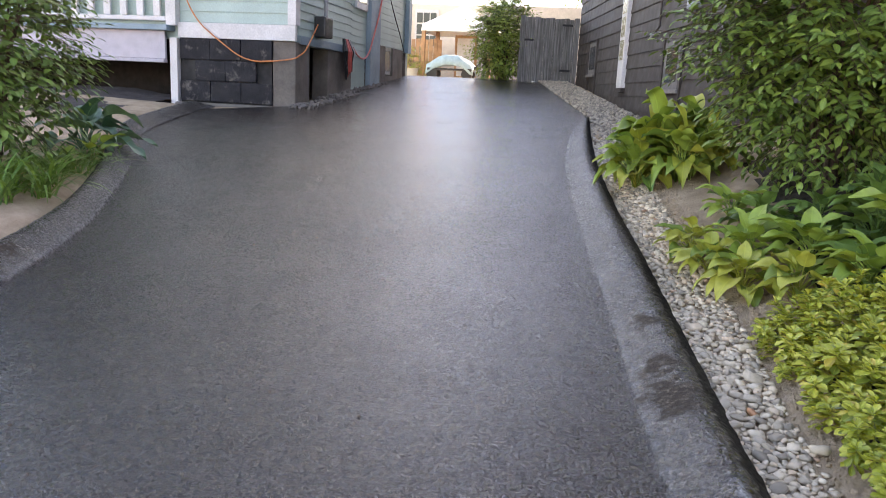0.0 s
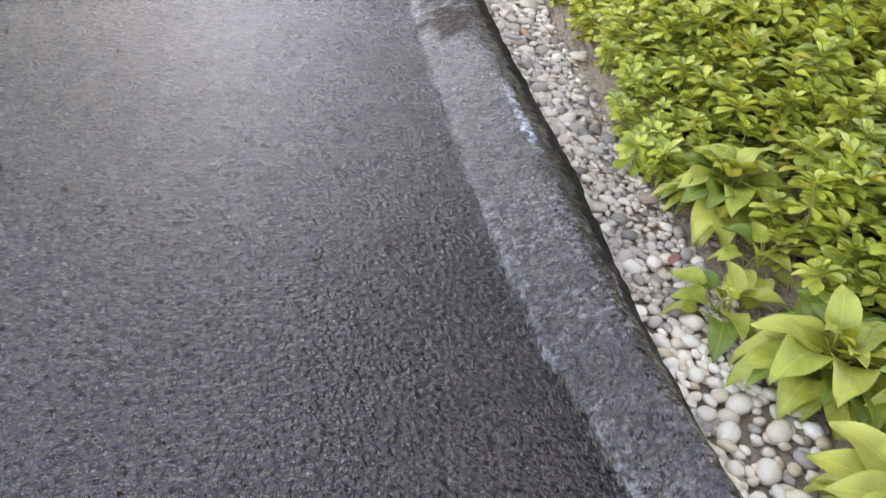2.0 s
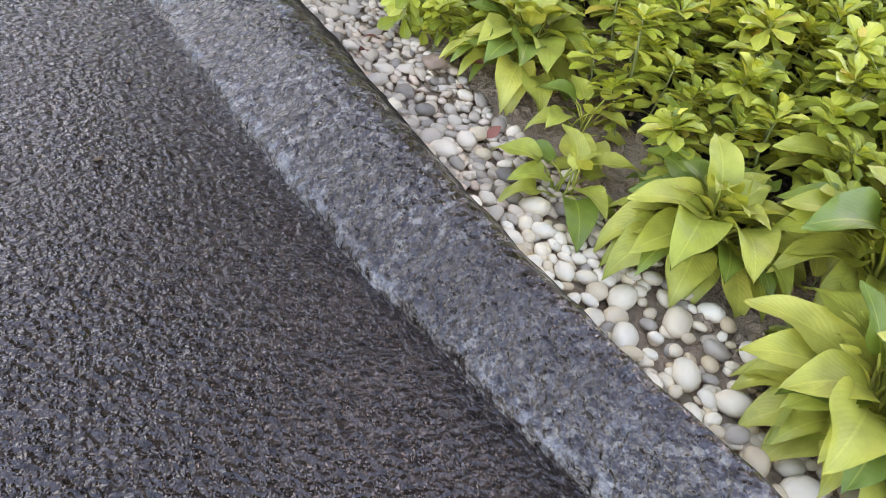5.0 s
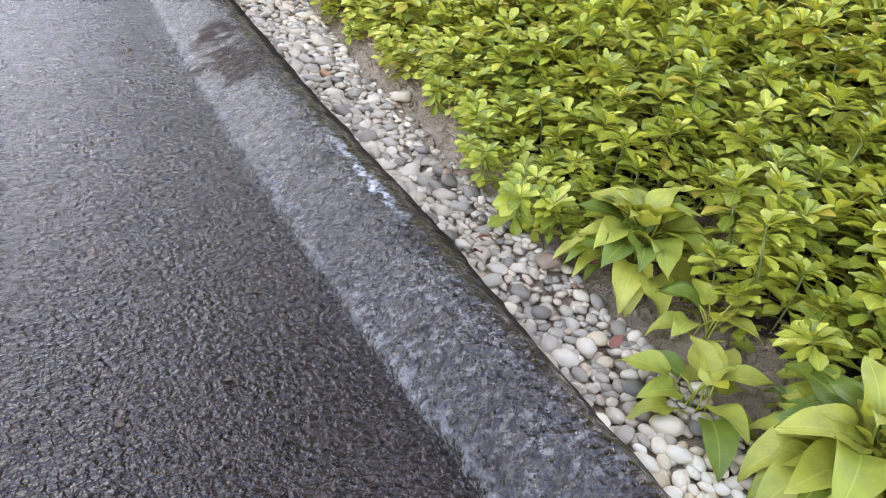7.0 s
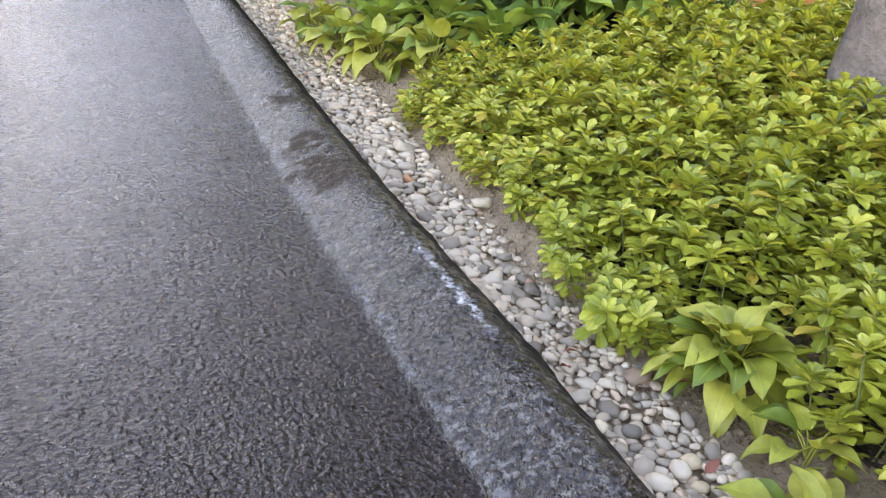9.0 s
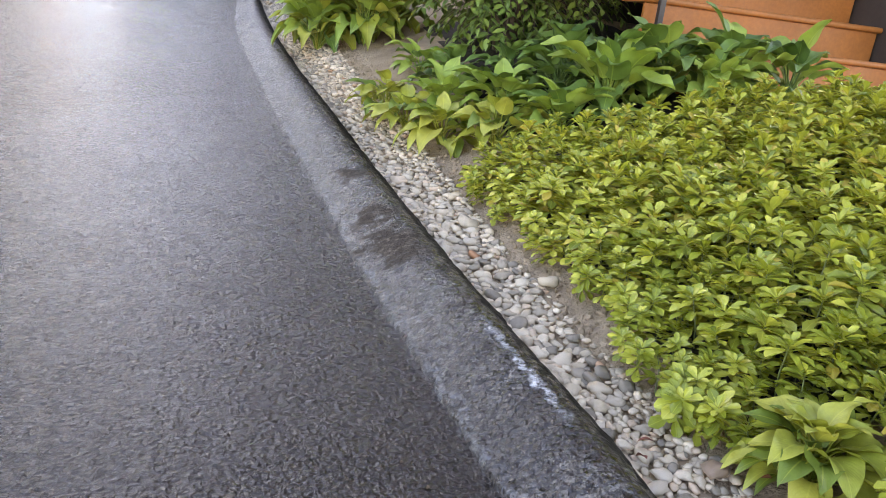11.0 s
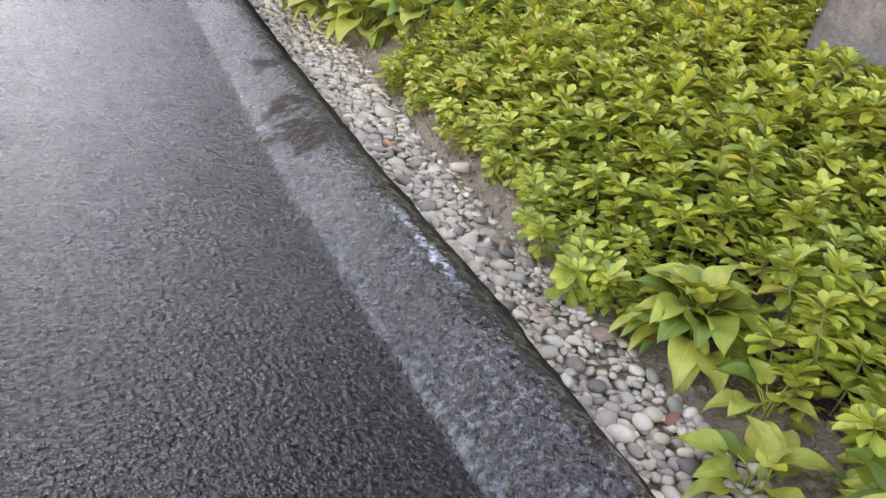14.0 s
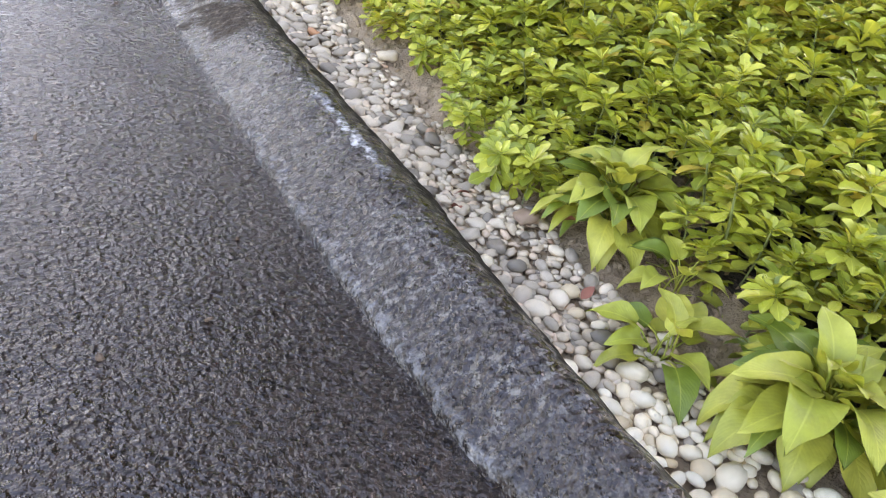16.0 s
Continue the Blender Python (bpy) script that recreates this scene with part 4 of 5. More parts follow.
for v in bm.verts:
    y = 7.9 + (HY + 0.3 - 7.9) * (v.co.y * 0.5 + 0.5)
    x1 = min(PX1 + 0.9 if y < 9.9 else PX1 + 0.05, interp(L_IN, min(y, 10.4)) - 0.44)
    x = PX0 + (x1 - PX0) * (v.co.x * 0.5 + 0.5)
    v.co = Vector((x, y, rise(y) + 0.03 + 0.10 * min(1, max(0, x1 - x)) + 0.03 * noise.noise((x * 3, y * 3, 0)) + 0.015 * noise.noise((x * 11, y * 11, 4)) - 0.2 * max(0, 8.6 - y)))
part("earth_bank", bm, plain("damp_dark_earth", (0.055, 0.042, 0.034), 0.95, 0.4, 6, 50, 0.6, 0.02), porch, "added earth bank sloping under the porch, dark colour standing for shade", smooth=True)
part("deck", box(PX0, PX1 + 0.05, HY - 0.0, HY + 1.25, 1.87, 1.93), M_BLUEGREY, porch)
part("inner_wall", box(PX0, PX1, HY + 1.0, HY + 1.1, 1.95, 4.5), M_SAGE, porch)
tagged(part("signboard", box(PX1 - 0.62, PX1 - 0.40, HY + 0.3, HY + 0.34, 1.95, 2.7, 0.006), plain("orange_panel", (0.75, 0.33, 0.03), 0.5)), "orange-yellow panel standing on the porch", "panel")


def cable(name, pts, r, material, label, category):
    """A soft cord through some points."""
    cu = bpy.data.curves.new(name, 'CURVE')
    cu.dimensions, cu.bevel_depth, cu.bevel_resolution = '3D', r, 2
    sp = cu.splines.new('NURBS')
    sp.points.add(len(pts) - 1)
    for p, q in zip(sp.points, pts):
        p.co = (*q, 1)
    sp.use_endpoint_u, sp.order_u = True, 3
    cu.materials.append(material)
    return tagged(new(name, cu), label, category)


cable("extension_cord", [(HX - 1.9, HY - 0.05, 2.5), (HX - 1.75, HY - 0.06, 2.1), (HX - 1.3, HY - 0.08, 1.75), (HX - 0.8, HY - 0.08, 1.42), (HX - 0.25, HY - 0.07, 1.46), (HX + 0.02, HY - 0.10, 1.50), (HX + 0.07, HY - 0.02, 1.55), (HX + 0.06, HY + 0.3, 1.66), (HX + 0.05, HY + 0.8, 2.1)], 0.011, M_CORD, "orange extension cord sagging across the foundation", "cord")
cable("garden_hose", [(HX + 0.06, 13.9, 1.85), (HX + 0.08, 14.2, 1.66), (HX + 0.08, 14.8, 1.7), (HX + 0.08, 15.2, 2.2), (HX + 0.09, 15.7, 2.9), (HX + 0.08, 15.9, 3.6)], 0.018, plain("pink_red_hose", (0.60, 0.16, 0.14), 0.5), "faded red hose looped up the house corner", "hose")
cable("cable", [(HX + 0.03, 15.95, 3.6), (HX + 0.05, 16.6, 2.9), (HX + 0.05, 17.6, 2.2), (HX + 0.04, 17.9, 1.9)], 0.012, M_IRON, "black cable running down the clapboards", "cable")
meter = thing("meter_box", "dark utility meter box with a conduit on the clapboards", "meter box", at=(HX + 0.02, 12.3, 1.9))
bm = bmesh.new()
add_box(bm, -0.05, 0.16, -0.18, 0.18, 0.0, 0.34, 0.03)
part("case", bm, M_IRON, meter)
part("conduit", add_tube(bmesh.new(), [(0.06, 0.1, 0.345), (0.06, 0.1, 0.8)], 0.035, 10), plain("grey_conduit", (0.30, 0.31, 0.31), 0.5), meter)
hook = thing("tool_bundle", "bundle of red and black straps hanging on the wall", "straps", at=(HX + 0.04, 13.55, 1.25))
for i, (dy, mat) in enumerate(((-0.2, M_IRON), (-0.08, M_RED), (0.05, M_RED), (0.16, M_IRON), (0.22, M_WHITE))):
    part("strap", add_tube(bmesh.new(), [(0.0, dy * 0.5, 0.72), (0.07, dy, 0.5), (0.05, dy * 0.7 + 0.05, 0.15), (0.02, dy * 0.5 + 0.1, 0.0 + 0.05 * i)], [0.03, 0.05, 0.04, 0.015], 7), mat, hook)

# ---- the dark brown house beside the bed ----
SX0, SX1, SY = 2.50, 4.10, 4.15
A, B = Vector((2.02, 8.3, 0)), Vector((-0.10, 18.7, 0))
W_DIR = (B - A).normalized()
W_LEN = (B - A).length
W_ANG = math.degrees(math.atan2(W_DIR.y, W_DIR.x))
WM = Matrix.Translation(A) @ Matrix.Rotation(radians(W_ANG), 4, 'Z')      # x runs along the wall to the gate, +y towards the drive
brown = thing("house", "dark brown house with broad lapped siding beside the gravel", "house")


def wall_part(name, bm, mat, parent=brown, label=""):
    bmesh.ops.transform(bm, matrix=WM, verts=bm.verts)
    return part(name, bm, mat, parent, label)


wall_part("wall", box(-0.0, W_LEN, -0.35, -0.02, 0.2, 8.5), M_BROWN)
wall_part("end_wall", box(-0.3, -0.002, -7.0, 0.0, 0.2, 8.5), M_BROWN)
wall_part("far_wall", box(W_LEN + 0.002, W_LEN + 0.3, -7.0, -0.3, 0.2, 8.5), M_BROWN)
# unseen body, added so that its shadow covers bed and drive
part("front_body", box(SX0 - 0.3, 10.5, 6.97, 8.2, 0.2, 8.5), M_BROWN, brown)
# unseen block beyond the gate, added to keep sun off the sage wall
wall_part("rear_wing", box(W_LEN + 0.302, W_LEN + 6.0, -7.0, -1.2, 0.2, 8.5), M_BROWN)
wall_part("roof", box(-0.5, W_LEN + 0.4, -7.2, 0.3, 8.502, 8.7), plain("flat_roof", (0.07, 0.07, 0.07), 0.9))


def lap(L, h):
    bm = bmesh.new()
    pts = [(0, 0), (0, 0.03), (h, 0.010), (h, 0)]
    a = [bm.verts.new((0, y, z)) for z, y in pts]
    b = [bm.verts.new((L, y, z)) for z, y in pts]
    for i in range(4):
        j = (i + 1) % 4
        bm.faces.new((a[i], b[i], b[j], a[j]))
    bm.faces.new(a)
    bm.faces.new(b[::-1])
    return bm


rows_of = {}
for k in range(15):
    z = 0.70 + 0.235 * k
    stretches = [(0.0, W_LEN)] if not 0.75 < z + 0.2 < 2.05 else [(0.0, 2.35), (3.35, W_LEN - 2.4), (W_LEN - 1.4, W_LEN)]
    for x0, x1 in stretches:
        key = round(x1 - x0, 2)
        if key not in rows_of:
            rows_of[key] = part("siding_board", lap(x1 - x0, 0.245), M_BROWN, brown)
            rows_of[key].matrix_local = WM @ Matrix.Translation((x0, -0.018, z))
        else:
            share(rows_of[key].data, "siding_board", WM @ Matrix.Translation((x0, -0.018, z)), brown)
# cellar windows in their bays
for x0, x1, zt in ((2.36, 3.34, 2.0), (W_LEN - 2.39, W_LEN - 1.41, 2.35)):
    w = wall_part("cellar_window", box(x0 + 0.1, x1 - 0.1, -0.02, 0.012, zt - 0.72, zt - 0.06, 0.006), plain("worn_grey_frame", (0.16, 0.145, 0.135), 0.8, 0.3))
    wall_part("pane", box(x0 + 0.24, x1 - 0.24, 0.010, 0.018, zt - 0.62, zt - 0.14), M_GLASS, w)
    wall_part("sill", box(x0 + 0.05, x1 - 0.05, -0.02, 0.06, zt - 0.78, zt - 0.722, 0.01), plain("worn_sill", (0.20, 0.18, 0.165), 0.8, 0.3), w)
    wall_part("jamb", box(x0, x0 + 0.095, -0.02, 0.03, 0.9, zt), M_BROWN, w)
    wall_part("jamb", box(x1 - 0.095, x1, -0.02, 0.03, 0.9, zt), M_BROWN, w)
# tall white casing with four panes
cas = wall_part("narrow_window", box(5.55, 5.95, -0.015, 0.07, 1.32, 4.2, 0.01), M_WHITE, brown, "tall narrow white window casing")
for k in range(4):
    wall_part("pane", box(5.62, 5.88, 0.068, 0.076, 1.80 + 0.40 * k, 2.14 + 0.40 * k), plain("curtained_glass", (0.42, 0.38, 0.26), 0.25), cas)
wall_part("casing_foot", box(5.5, 6.0, -0.015, 0.085, 1.24, 1.318, 0.01), M_BROWN, cas)
mt = thing("electric_meter", "grey steel electric meter box on the brown siding", "meter box")
wall_part("case", box(1.85, 2.12, -0.01, 0.12, 2.28, 2.70, 0.02), M_STEEL, mt)
wall_part("dial", add_tube(bmesh.new(), [(1.985, 0.12, 2.52), (1.985, 0.20, 2.52)], 0.075, 16), plain("meter_glass", (0.5, 0.52, 0.53), 0.2), mt)
wall_part("conduit", add_tube(bmesh.new(), [(1.95, 0.05, 2.275), (1.95, 0.05, 1.9)], 0.02, 8), M_IRON, mt)
wall_part("tap_pipe", add_tube(bmesh.new(), [(3.6, 0.02, 3.4), (3.6, 0.03, 2.2), (3.62, 0.08, 2.12)], 0.018, 8), M_BROWN, brown)
wall_part("hose_tap", add_tube(bmesh.new(), [(3.62, 0.02, 2.08), (3.62, 0.12, 2.06), (3.66, 0.14, 2.02)], [0.03, 0.025, 0.02], 8), plain("dull_brass", (0.35, 0.33, 0.28), 0.4, metal=0.8), brown)

# ---- gate at the end of the drive ----
GA, GB = Vector((-1.43, 18.25, 1.42)), Vector((-0.20, 18.72, 1.45))
G_ANG = math.degrees(math.atan2(GB.y - GA.y, GB.x - GA.x))
gate = thing("wooden_gate", "closed silver-grey weathered board gate at the drive's end", "gate", at=GA)
gate.rotation_euler.z = radians(G_ANG)
GL = (GB - GA).length
bd = None
for k in range(10):
    if bd is None:
        bd = part("board", box(0, 0.118, 0, 0.02, 0, 1.5, 0.004), M_FENCE, gate)
        bd.location = (0.06, 0, 0.03)
    else:
        share(bd.data, "board", Matrix.Translation((0.06 + 0.122 * k, 0.004 * (k % 2), 0.02 + 0.012 * (k % 3))), gate)
for x in (-0.05, GL - 0.02):
    part("post", box(x, x + 0.10, -0.03, 0.07, -0.1, 1.56, 0.006), M_FENCE, gate)
for z in (0.3, 1.25):
    part("cross_rail", box(0.05, GL - 0.03, 0.025, 0.06, z, z + 0.09, 0.004), M_FENCE, gate)
for x0, z in ((0.02, 0.98), (GL - 0.34, 1.36), (GL - 0.34, 0.30)):
    part("hinge", box(x0, x0 + 0.26, -0.012, -0.001, z, z + 0.05, 0.003), M_IRON, gate)

# ---- orange steps of the porch by the bed ----
stairs = thing("porch_steps", "orange painted wooden porch steps with rounded nosings", "steps")
for k in range(5):
    z1 = 0.588 + 0.205 * k
    y0 = SY - 0.26 + 0.26 * k
    part("riser", box(SX0, SX1, y0, y0 + 0.025, z1 - 0.205 if k else 0.1, z1 - 0.036), M_ORANGE, stairs)
    t = box(SX0 - 0.02, SX1 + 0.01, y0 - 0.03, y0 + 0.262, z1 - 0.035, z1)
    es = [e for e in t.edges if all(abs(v.co.y - (y0 - 0.03)) < 1e-4 for v in e.verts) and abs(e.verts[0].co.z - e.verts[1].co.z) < 1e-4]
    bmesh.ops.bevel(t, geom=es, offset=0.016, segments=3, affect='EDGES', profile=0.5)
    part("tread", t, M_ORANGE, stairs)
pside = thing("porch", "dark brown porch wall beside the orange steps", "porch")
part("side_wall", box(SX1 + 0.02, SX1 + 0.2, SY - 0.1, SY + 2.6, 0.2, 3.6), M_BROWN, pside)
part("back_wall", box(SX0 - 0.3, SX1 + 0.2, SY + 2.61, SY + 2.8, 0.2, 3.6), M_BROWN, pside)
part("deck", box(SX0 - 0.3, SX1 + 0.019, SY + 1.05, SY + 2.6, 1.30, 1.40), M_ORANGE, pside, "orange porch floor")
pot = thing("bucket", "grey metal bucket standing on the top step", "bucket", at=(3.62, SY + 0.98, 1.42))
part("pail", add_tube(bmesh.new(), [(0, 0, 0), (0, 0, 0.02), (0, 0, 0.24)], [0.10, 0.105, 0.135], 20), M_STEEL, pot)
part("rim", add_tube(bmesh.new(), [(0, 0, 0.235), (0, 0, 0.25)], [0.14, 0.14], 20), M_STEEL, pot)
rail = thing("handrail", "thin black iron handrail post beside the steps", "handrail", at=(2.57, 4.35, 0.45))
part("post", box(-0.017, 0.017, -0.017, 0.017, 0, 1.55, 0.004), M_IRON, rail)
part("rail", box(-0.02, 0.02, -0.02, 1.2, -0.015, 0.015, 0.005, Matrix.Translation((0, 0, 1.56)) @ Matrix.Rotation(radians(38), 4, 'X')), M_IRON, rail)
part("baluster", box(-0.009, 0.009, 0.11, 0.128, 0.62, 1.64, 0.002), M_IRON, rail)

# ---- tree trunk in the bed ----
trunk = bmesh.new()
prof = [(0, 0.30), (0.06, 0.25), (0.16, 0.205), (0.35, 0.185), (0.8, 0.17), (1.5, 0.155), (2.4, 0.14), (3.2, 0.11)]
rings = []
for z, r in prof:
    ring = []
    for k in range(28):
        a = 2 * math.pi * k / 28
        rr = r * (1 + 0.10 * noise.noise((math.cos(a) * 2.2, math.sin(a) * 2.2, z * 1.2)) + 0.05 * math.sin(a * 5 + z) * (1.4 if z < 0.3 else 0.5))
        ring.append(trunk.verts.new((rr * math.cos(a), rr * math.sin(a), z)))
    rings.append(ring)
for a, b in zip(rings, rings[1:]):
    for k in range(28):
        trunk.faces.new((a[k], a[(k + 1) % 28], b[(k + 1) % 28], b[k]))
trunk.faces.new(rings[-1])
tree = thing("tree", "leafy tree with ridged grey-brown trunk rising from the pachysandra", "tree", at=(2.45, 2.12, bed(2.35, 2.1) - 0.02))
part("trunk", trunk, M_BARK, tree, smooth=True)
# unseen limbs that carry the added crown
for k in range(7):
    a = k * 2.4
    out = Vector((math.cos(a), math.sin(a), 0))
    z0 = 2.3 + 0.13 * k
    part("limb", add_tube(bmesh.new(), [(0, 0, z0), out * 0.35 + Vector((0, 0, z0 + 0.4)), out * 0.8 + Vector((0, 0, z0 + 0.8)), out * 1.25 + Vector((0, 0, z0 + 1.5))], [0.06, 0.05, 0.035, 0.012], 8), M_BARK, tree)


# ---- shrubs ----
def leaf_proto(material, name, L, W, shape, rows=4, cols=2, droop=0.6, fold=0.3):
    bm = bmesh.new()
    leaf_into(bm, Matrix.Identity(4), L, W, shape, rows, cols, droop, fold)
    me = bpy.data.meshes.new(name)
    bm.to_mesh(me)
    bm.free()
    me.materials.append(material)
    return me


def shrub(name, x, y, z, rx, ry, h, stems, sprays, leaf_len, material, label, seed, low=0.12, cat="shrub", per=7, root=None):
    """Stems fan out from the base; sprays of leaves in pairs hang along thin twigs in an uneven crown."""
    q = random.Random(seed)
    s = root or thing(name, label, cat, at=(x, y, z))
    for k in range(stems):
        a, u = q.uniform(0, 6.28), q.uniform(0.2, 0.8)
        top = Vector((rx * u * math.cos(a), ry * u * math.sin(a), h * q.uniform(0.7, 0.98)))
        pts = [Vector((0.05 * math.cos(a), 0.05 * math.sin(a), 0)), top * 0.35 + Vector((0, 0, h * 0.08)), top * 0.7, top]
        part("stem", add_tube(bmesh.new(), pts, [0.016, 0.012, 0.008, 0.003], 6), M_TWIG, s)
    pr = [leaf_proto(material, name + "_leaf", leaf_len * f, leaf_len * f * 0.46, oval_shape, droop=d) for f, d in ((1, 0.5), (0.85, 0.9), (1.15, 0.3), (0.7, 0.6))]
    items, tw = [], bmesh.new()
    for k in range(sprays):
        while True:
            v = Vector((q.uniform(-1, 1), q.uniform(-1, 1), q.uniform(-1, 1)))
            if 0.35 < v.length < 1:
                break
        lump = 1 + 0.28 * noise.noise(v * 2.2 + Vector((seed, 0, 0)))
        c = Vector((v.x * rx * lump, v.y * ry * lump, low * h + (v.z * 0.5 + 0.5) * h * (1 - low)))
        out = Vector((v.x, v.y, v.z * 0.4 + 0.05)).normalized()
        out = (out + Vector((q.uniform(-0.5, 0.5), q.uniform(-0.5, 0.5), q.uniform(-0.45, 0.25)))).normalized()
        L = leaf_len * q.uniform(2.2, 3.6)
        side = out.cross(Vector((0, 0, 1)))
        side = side.normalized() if side.length > 0.01 else Vector((1, 0, 0))
        pts = [c - out * L * 0.3, c + out * L * 0.3, c + out * L * 0.8 - Vector((0, 0, L * 0.12))]
        add_tube(tw, pts, [0.003, 0.002, 0.0012], 3, False)
        for i in range(per):
            t = i / (per - 1)
            p = pts[0].lerp(pts[2], t)
            sg = 1 if i % 2 else -1
            d = (out * (0.5 if i < per - 1 else 1.5) + side * sg * (1 if i < per - 1 else 0) + Vector((0, 0, q.uniform(-0.35, 0.1)))).normalized()
            up = (Vector((0, 0, 1)) + out * 0.5 + Vector((q.uniform(-0.3, 0.3), q.uniform(-0.3, 0.3), 0))).normalized()
            xa = d.cross(up).normalized()
            za = xa.cross(d)
            m = Matrix((xa, d, za)).transposed().to_4x4()
            m.translation = p
            items.append((q.choice(pr), m @ Matrix.Scale(q.uniform(0.8, 1.2), 4)))
    part("branchwork", tw, M_TWIG, s)
    c = join_many("crown", items, material)
    c.parent = s
    return s


# unseen crown, added to darken the bed and the asphalt's reflection
shrub("tree", 0, 0, 0, 1.65, 1.6, 5.7, 0, 1500, 0.13, M_HOSTA_D, "", 21, low=0.42, per=6, root=tree)
shrub("shrub", 1.98, 5.28, bed(2.0, 5.2) - 0.02, 0.98, 0.72, 2.5, 14, 2600, 0.072, M_BUSH, "tall dense green shrub with small pointed leaves", 3, low=0.02)
shrub("shrub", -1.98, 18.95, 1.46, 0.72, 0.6, 2.2, 8, 1000, 0.11, M_BUSH, "rounded dark green bush beside the gate", 11, low=0.0, per=6)
# crown enlarged and placed out of view to keep sun off the sage wall
shrub("tree", 1.0, 22.4, 1.5, 2.3, 2.0, 7.5, 7, 1500, 0.19, M_HOSTA, "leafy yard tree behind the gate", 12, low=0.28, cat="tree", per=6)
# this shrub's shade is put into its leaves by the darker leaf material
shrub("shrub", -4.45, 5.3, 0.2, 0.6, 0.9, 2.5, 10, 1100, 0.095, M_HOSTA_D, "tall shrub in the bed by the porch, leaf colour darkened for shade", 13, low=0.08, per=6)
hosta(-4.5, 6.55, 2.2, 22, SET_BLUE, "blue-green broad-leaved hosta in the bed by the porch", "plants by the porch", z=0.32)
hosta(-4.15, 6.2, 1.3, 10, SET_GREEN, "small green hosta by the far kerb", "plants by the porch", z=0.28)


blade_meshes = [leaf_proto(M_GRASS, "blade", 0.55 * f, 0.022, blade_shape, 8, 2, d, 0.4) for f, d in ((0.7, 1.2), (0.85, 1.7), (1.0, 1.4), (1.1, 2.0), (1.2, 1.6), (0.95, 1.0))]


def tuft(x, y, z, n, label):
    q = random.Random(int(x * 100) + n)
    s = thing("daylily", label, "daylily plant", "plants by the porch", (x, y, z))
    for k in range(n):
        m = Matrix.Translation((q.uniform(-0.06, 0.06), q.uniform(-0.06, 0.06), 0)) @ Matrix.Rotation(q.uniform(0, 6.28), 4, 'Z') @ Matrix.Rotation(radians(q.uniform(50, 84)), 4, 'X')
        share(q.choice(blade_meshes), "blade", m, s)
    return s


for x, y in ((-3.5, 4.75), (-3.7, 5.05), (-3.6, 4.45), (-3.9, 5.35), (-4.0, 4.9), (-3.95, 5.75), (-4.3, 5.3), (-3.75, 4.75), (-4.15, 5.55), (-3.85, 4.6), (-4.2, 5.0), (-4.35, 5.8), (-4.15, 6.0), (-4.4, 6.25), (-4.05, 5.6), (-4.3, 6.6)):
    tuft(x, y, 0.16, 30, "arching yellow-green daylily blades in dry soil")

# ---- the sunlit yard beyond ----
tagged(part("yard_paving", box(-9, 3, 19.41, 27.9, 1.2, 1.50), M_PAVE), "pale sunlit paving of the back yard", "paving", kind="structure")
far = thing("house", "cream house wall with windows behind the yard", "house")
part("wall", box(-12, 6, 28.0, 28.3, 1.4, 4.3), plain("cream_wall", (0.62, 0.56, 0.47), 0.7, 0.1), far)
for x0, x1, z0, z1 in ((-6.5, -5.6, 2.7, 4.1), (-3.9, -2.9, 1.9, 4.0)):
    w = part("window", box(x0, x1, 27.95, 27.998, z0, z1, 0.01), M_WHITE, far)
    n = 3
    for i in range(n):
        for j in range(3):
            part("pane", box(x0 + 0.08 + (x1 - x0 - 0.12) / n * i, x0 + 0.04 + (x1 - x0 - 0.12) / n * (i + 1), 27.93, 27.949, z0 + 0.1 + (z1 - z0 - 0.16) / 3 * j, z0 + 0.04 + (z1 - z0 - 0.16) / 3 * (j + 1)), M_GLASS, w)
tent = thing("canopy", "white pop-up canopy on wooden posts in the yard", "canopy", at=(-4.2, 25.5, 1.5))
bm = bmesh.new()
a = [bm.verts.new((sx * 1.15, sy * 1.15, 1.75)) for sx, sy in ((-1, -1), (1, -1), (1, 1), (-1, 1))]
b = [bm.verts.new((sx * 1.18, sy * 1.18, 1.55)) for sx, sy in ((-1, -1), (1, -1), (1, 1), (-1, 1))]
tip = bm.verts.new((0, 0, 2.5))
for i in range(4):
    bm.faces.new((a[i], a[(i + 1) % 4], tip))
    bm.faces.new((b[i], b[(i + 1) % 4], a[(i + 1) % 4], a[i]))
part("canvas", bm, M_CANVAS, tent)
for sx in (-1, 1):
    for sy in (-1, 1):
        part("post", box(sx * 1.1 - 0.06, sx * 1.1 + 0.06, sy * 1.1 - 0.06, sy * 1.1 + 0.06, 0, 1.7, 0.01), M_CEDAR, tent)
part("door_frame", box(-0.45, 0.35, 1.0, 1.06, 0.1, 1.6, 0.01), M_CEDAR, tent)
part("door_panel", box(-0.36, 0.26, 0.985, 0.999, 0.2, 1.5), M_WHITE, tent)
cf = thing("fence", "sunlit cedar fence along the yard", "fence")
for k in range(16):
    part("picket", box(-7.6 + 0.16 * k, -7.46 + 0.16 * k, 26.2, 26.23, 1.5, 2.9 + 0.02 * (k % 3), 0.004), M_CEDAR, cf)
cart = thing("covered_grill", "low garden cart covered with a pale blue tarp", "covered cart", at=(-4.1, 23.2, 1.5))
bm = bmesh.new()
bmesh.ops.create_grid(bm, x_segments=14, y_segments=8, size=1)
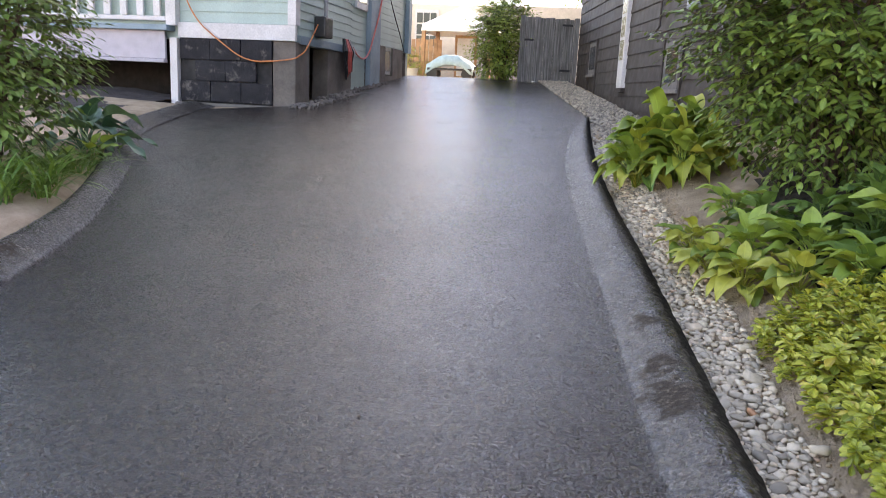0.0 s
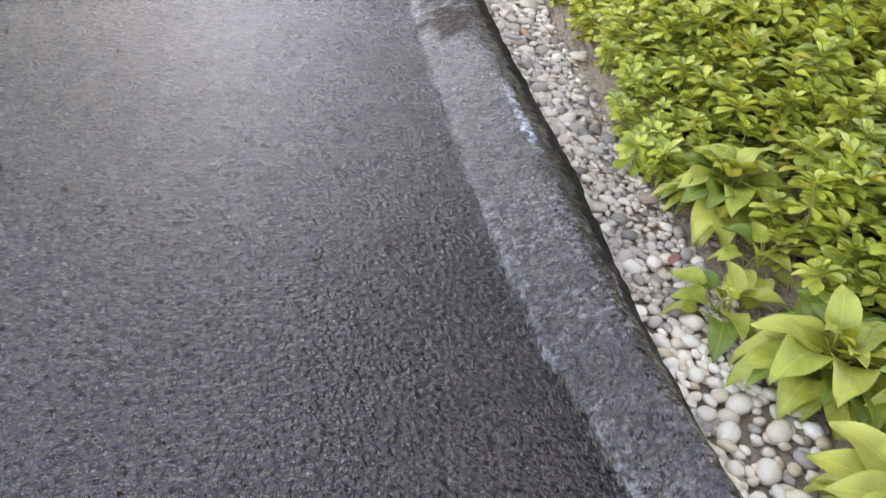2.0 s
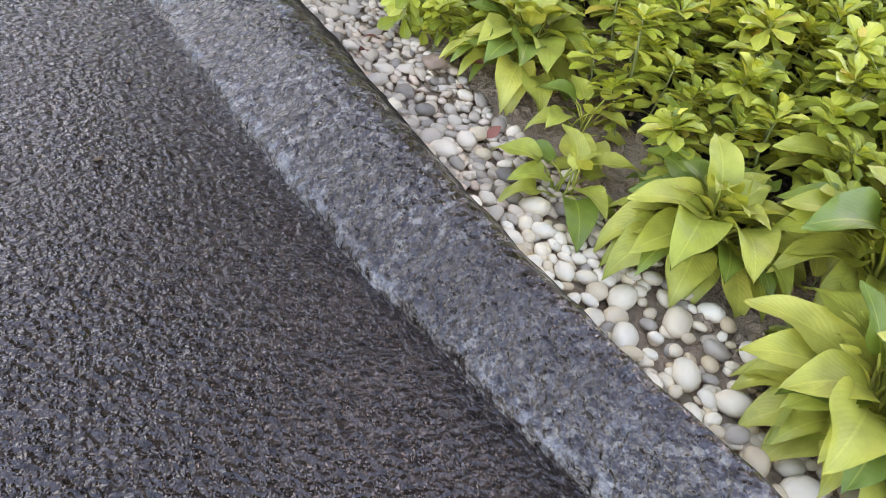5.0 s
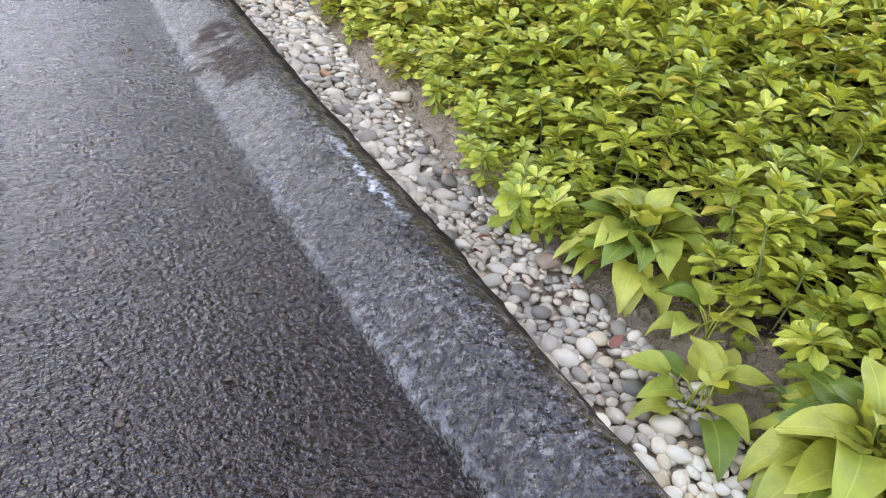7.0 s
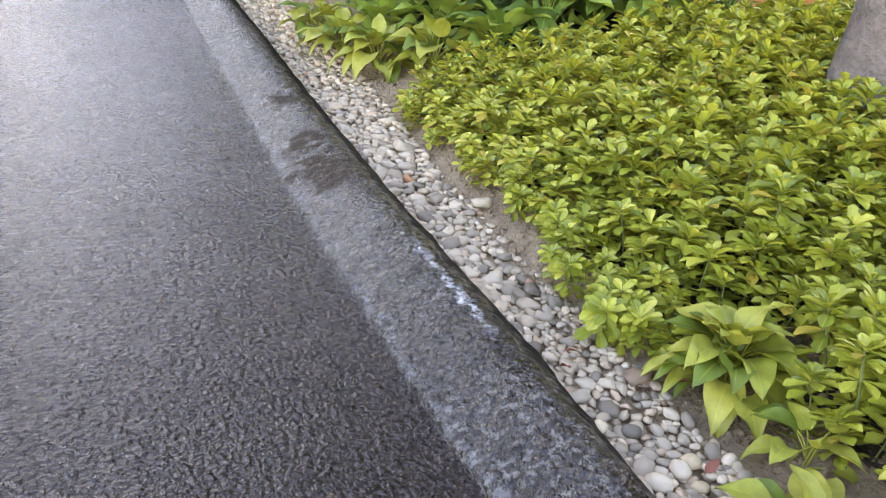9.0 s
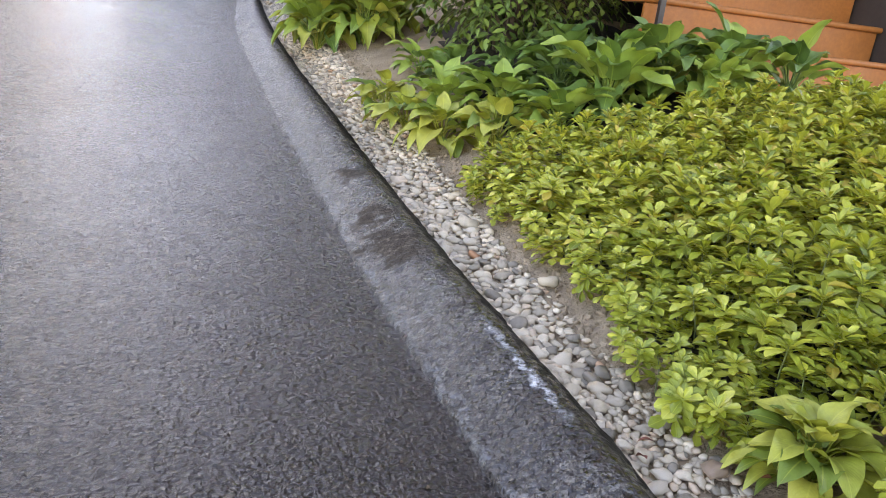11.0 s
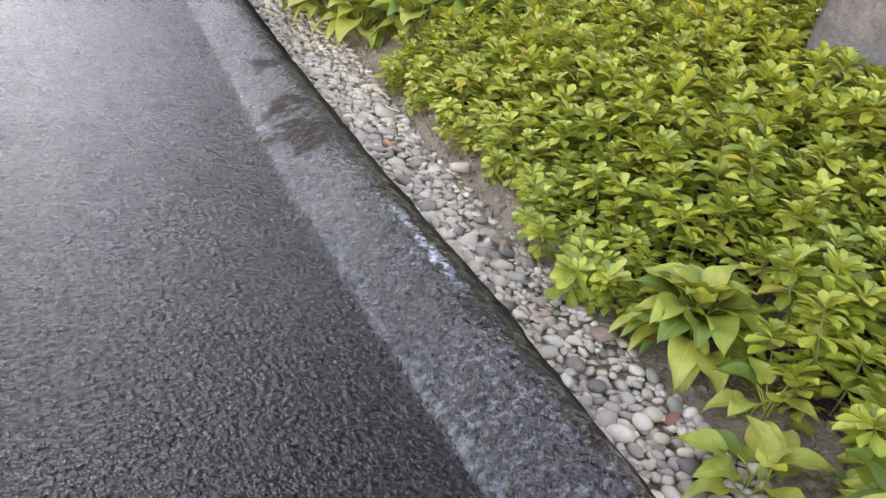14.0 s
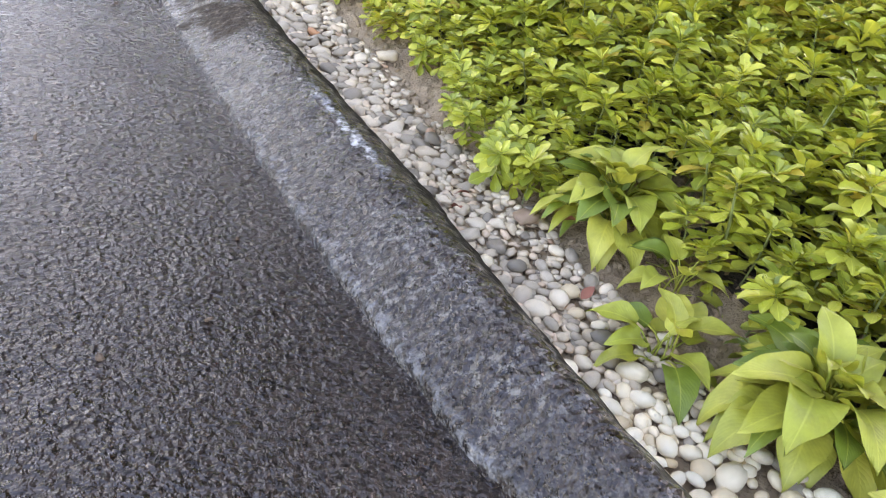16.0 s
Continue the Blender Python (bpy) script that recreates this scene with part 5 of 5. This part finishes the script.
for v in bm.verts:
    x, y = v.co.x, v.co.y
    v.co = Vector((x * 0.75, y * 0.35, 0.62 + 0.12 * math.cos(x * 2) - 0.28 * max(0, abs(x) - 0.55) - 0.30 * max(0, abs(y) - 0.5) * 2 + 0.05 * noise.noise((x * 3, y * 3, 0))))
tp = part("tarp", bm, M_TARP, cart, smooth=True)
sol = tp.modifiers.new("thick", 'SOLIDIFY')
sol.thickness = 0.015
part("frame", box(-0.7, 0.7, -0.3, 0.3, 0.28, 0.34, 0.01), M_IRON, cart)
for sx in (-0.55, 0.55):
    for sy in (-0.28, 0.28):
        part("wheel", add_tube(bmesh.new(), [(sx, sy - 0.03, 0.17), (sx, sy + 0.03, 0.17)], 0.17, 18), M_IRON, cart)
part("handle", add_tube(bmesh.new(), [(0.7, 0, 0.32), (0.95, 0, 0.6), (1.05, 0, 1.0)], 0.02, 8), M_IRON, cart)
for x, y, r in ((-5.3, 23.0, 0.2), (-5.6, 23.6, 0.17)):
    p = thing("garden_pot", "weathered garden pot in the sun", "pot", "pots in the yard", (x, y, 1.5))
    part("bowl", add_tube(bmesh.new(), [(0, 0, 0), (0, 0, r * 1.4), (0, 0, r * 1.5)], [r * 0.7, r, r * 1.05], 16), M_PAVE, p)
shrub("shrub", -5.6, 24.4, 1.5, 0.45, 0.4, 0.9, 5, 120, 0.09, M_LIME, "small sunlit potted shrub", 17, low=0.1, per=6)

# ---- fallen leaves and grit ----
for k, (x, y) in enumerate(((1.09, 1.42), (1.13, 1.47), (1.21, 1.06), (1.25, 1.33), (1.17, 1.12))):
    bm = bmesh.new()
    leaf_into(bm, Matrix.Identity(4), 0.03, 0.017, oval_shape, 5, 2, 0.9, 0.5)
    d = part("fallen_leaf", bm, M_DEADLEAF)
    d.matrix_world = Matrix.Translation((x, y, bed(x, y) + 0.045)) @ Euler((0.3 * k, 0.4, k * 1.3)).to_matrix().to_4x4()
    tagged(d, "curled red-brown dead leaf lying on the pebbles", "leaf", "fallen leaves")

grit = []
for k in range(60):
    x, y = rng.uniform(-1.6, 0.7), 0.6 + 5.5 * rng.random() ** 1.6
    grit.append((rng.choice(ROUGH), Matrix.Translation((x, y, rise(y) + 0.003)) @ Euler((rng.random() * 6, rng.random(), rng.random() * 6)).to_matrix().to_4x4() @ Matrix.Scale(rng.uniform(0.0025, 0.006), 4)))
tagged(join_many("grit", grit, M_TWIG), "specks of dark grit lying on the asphalt", "grit", kind="stuff")
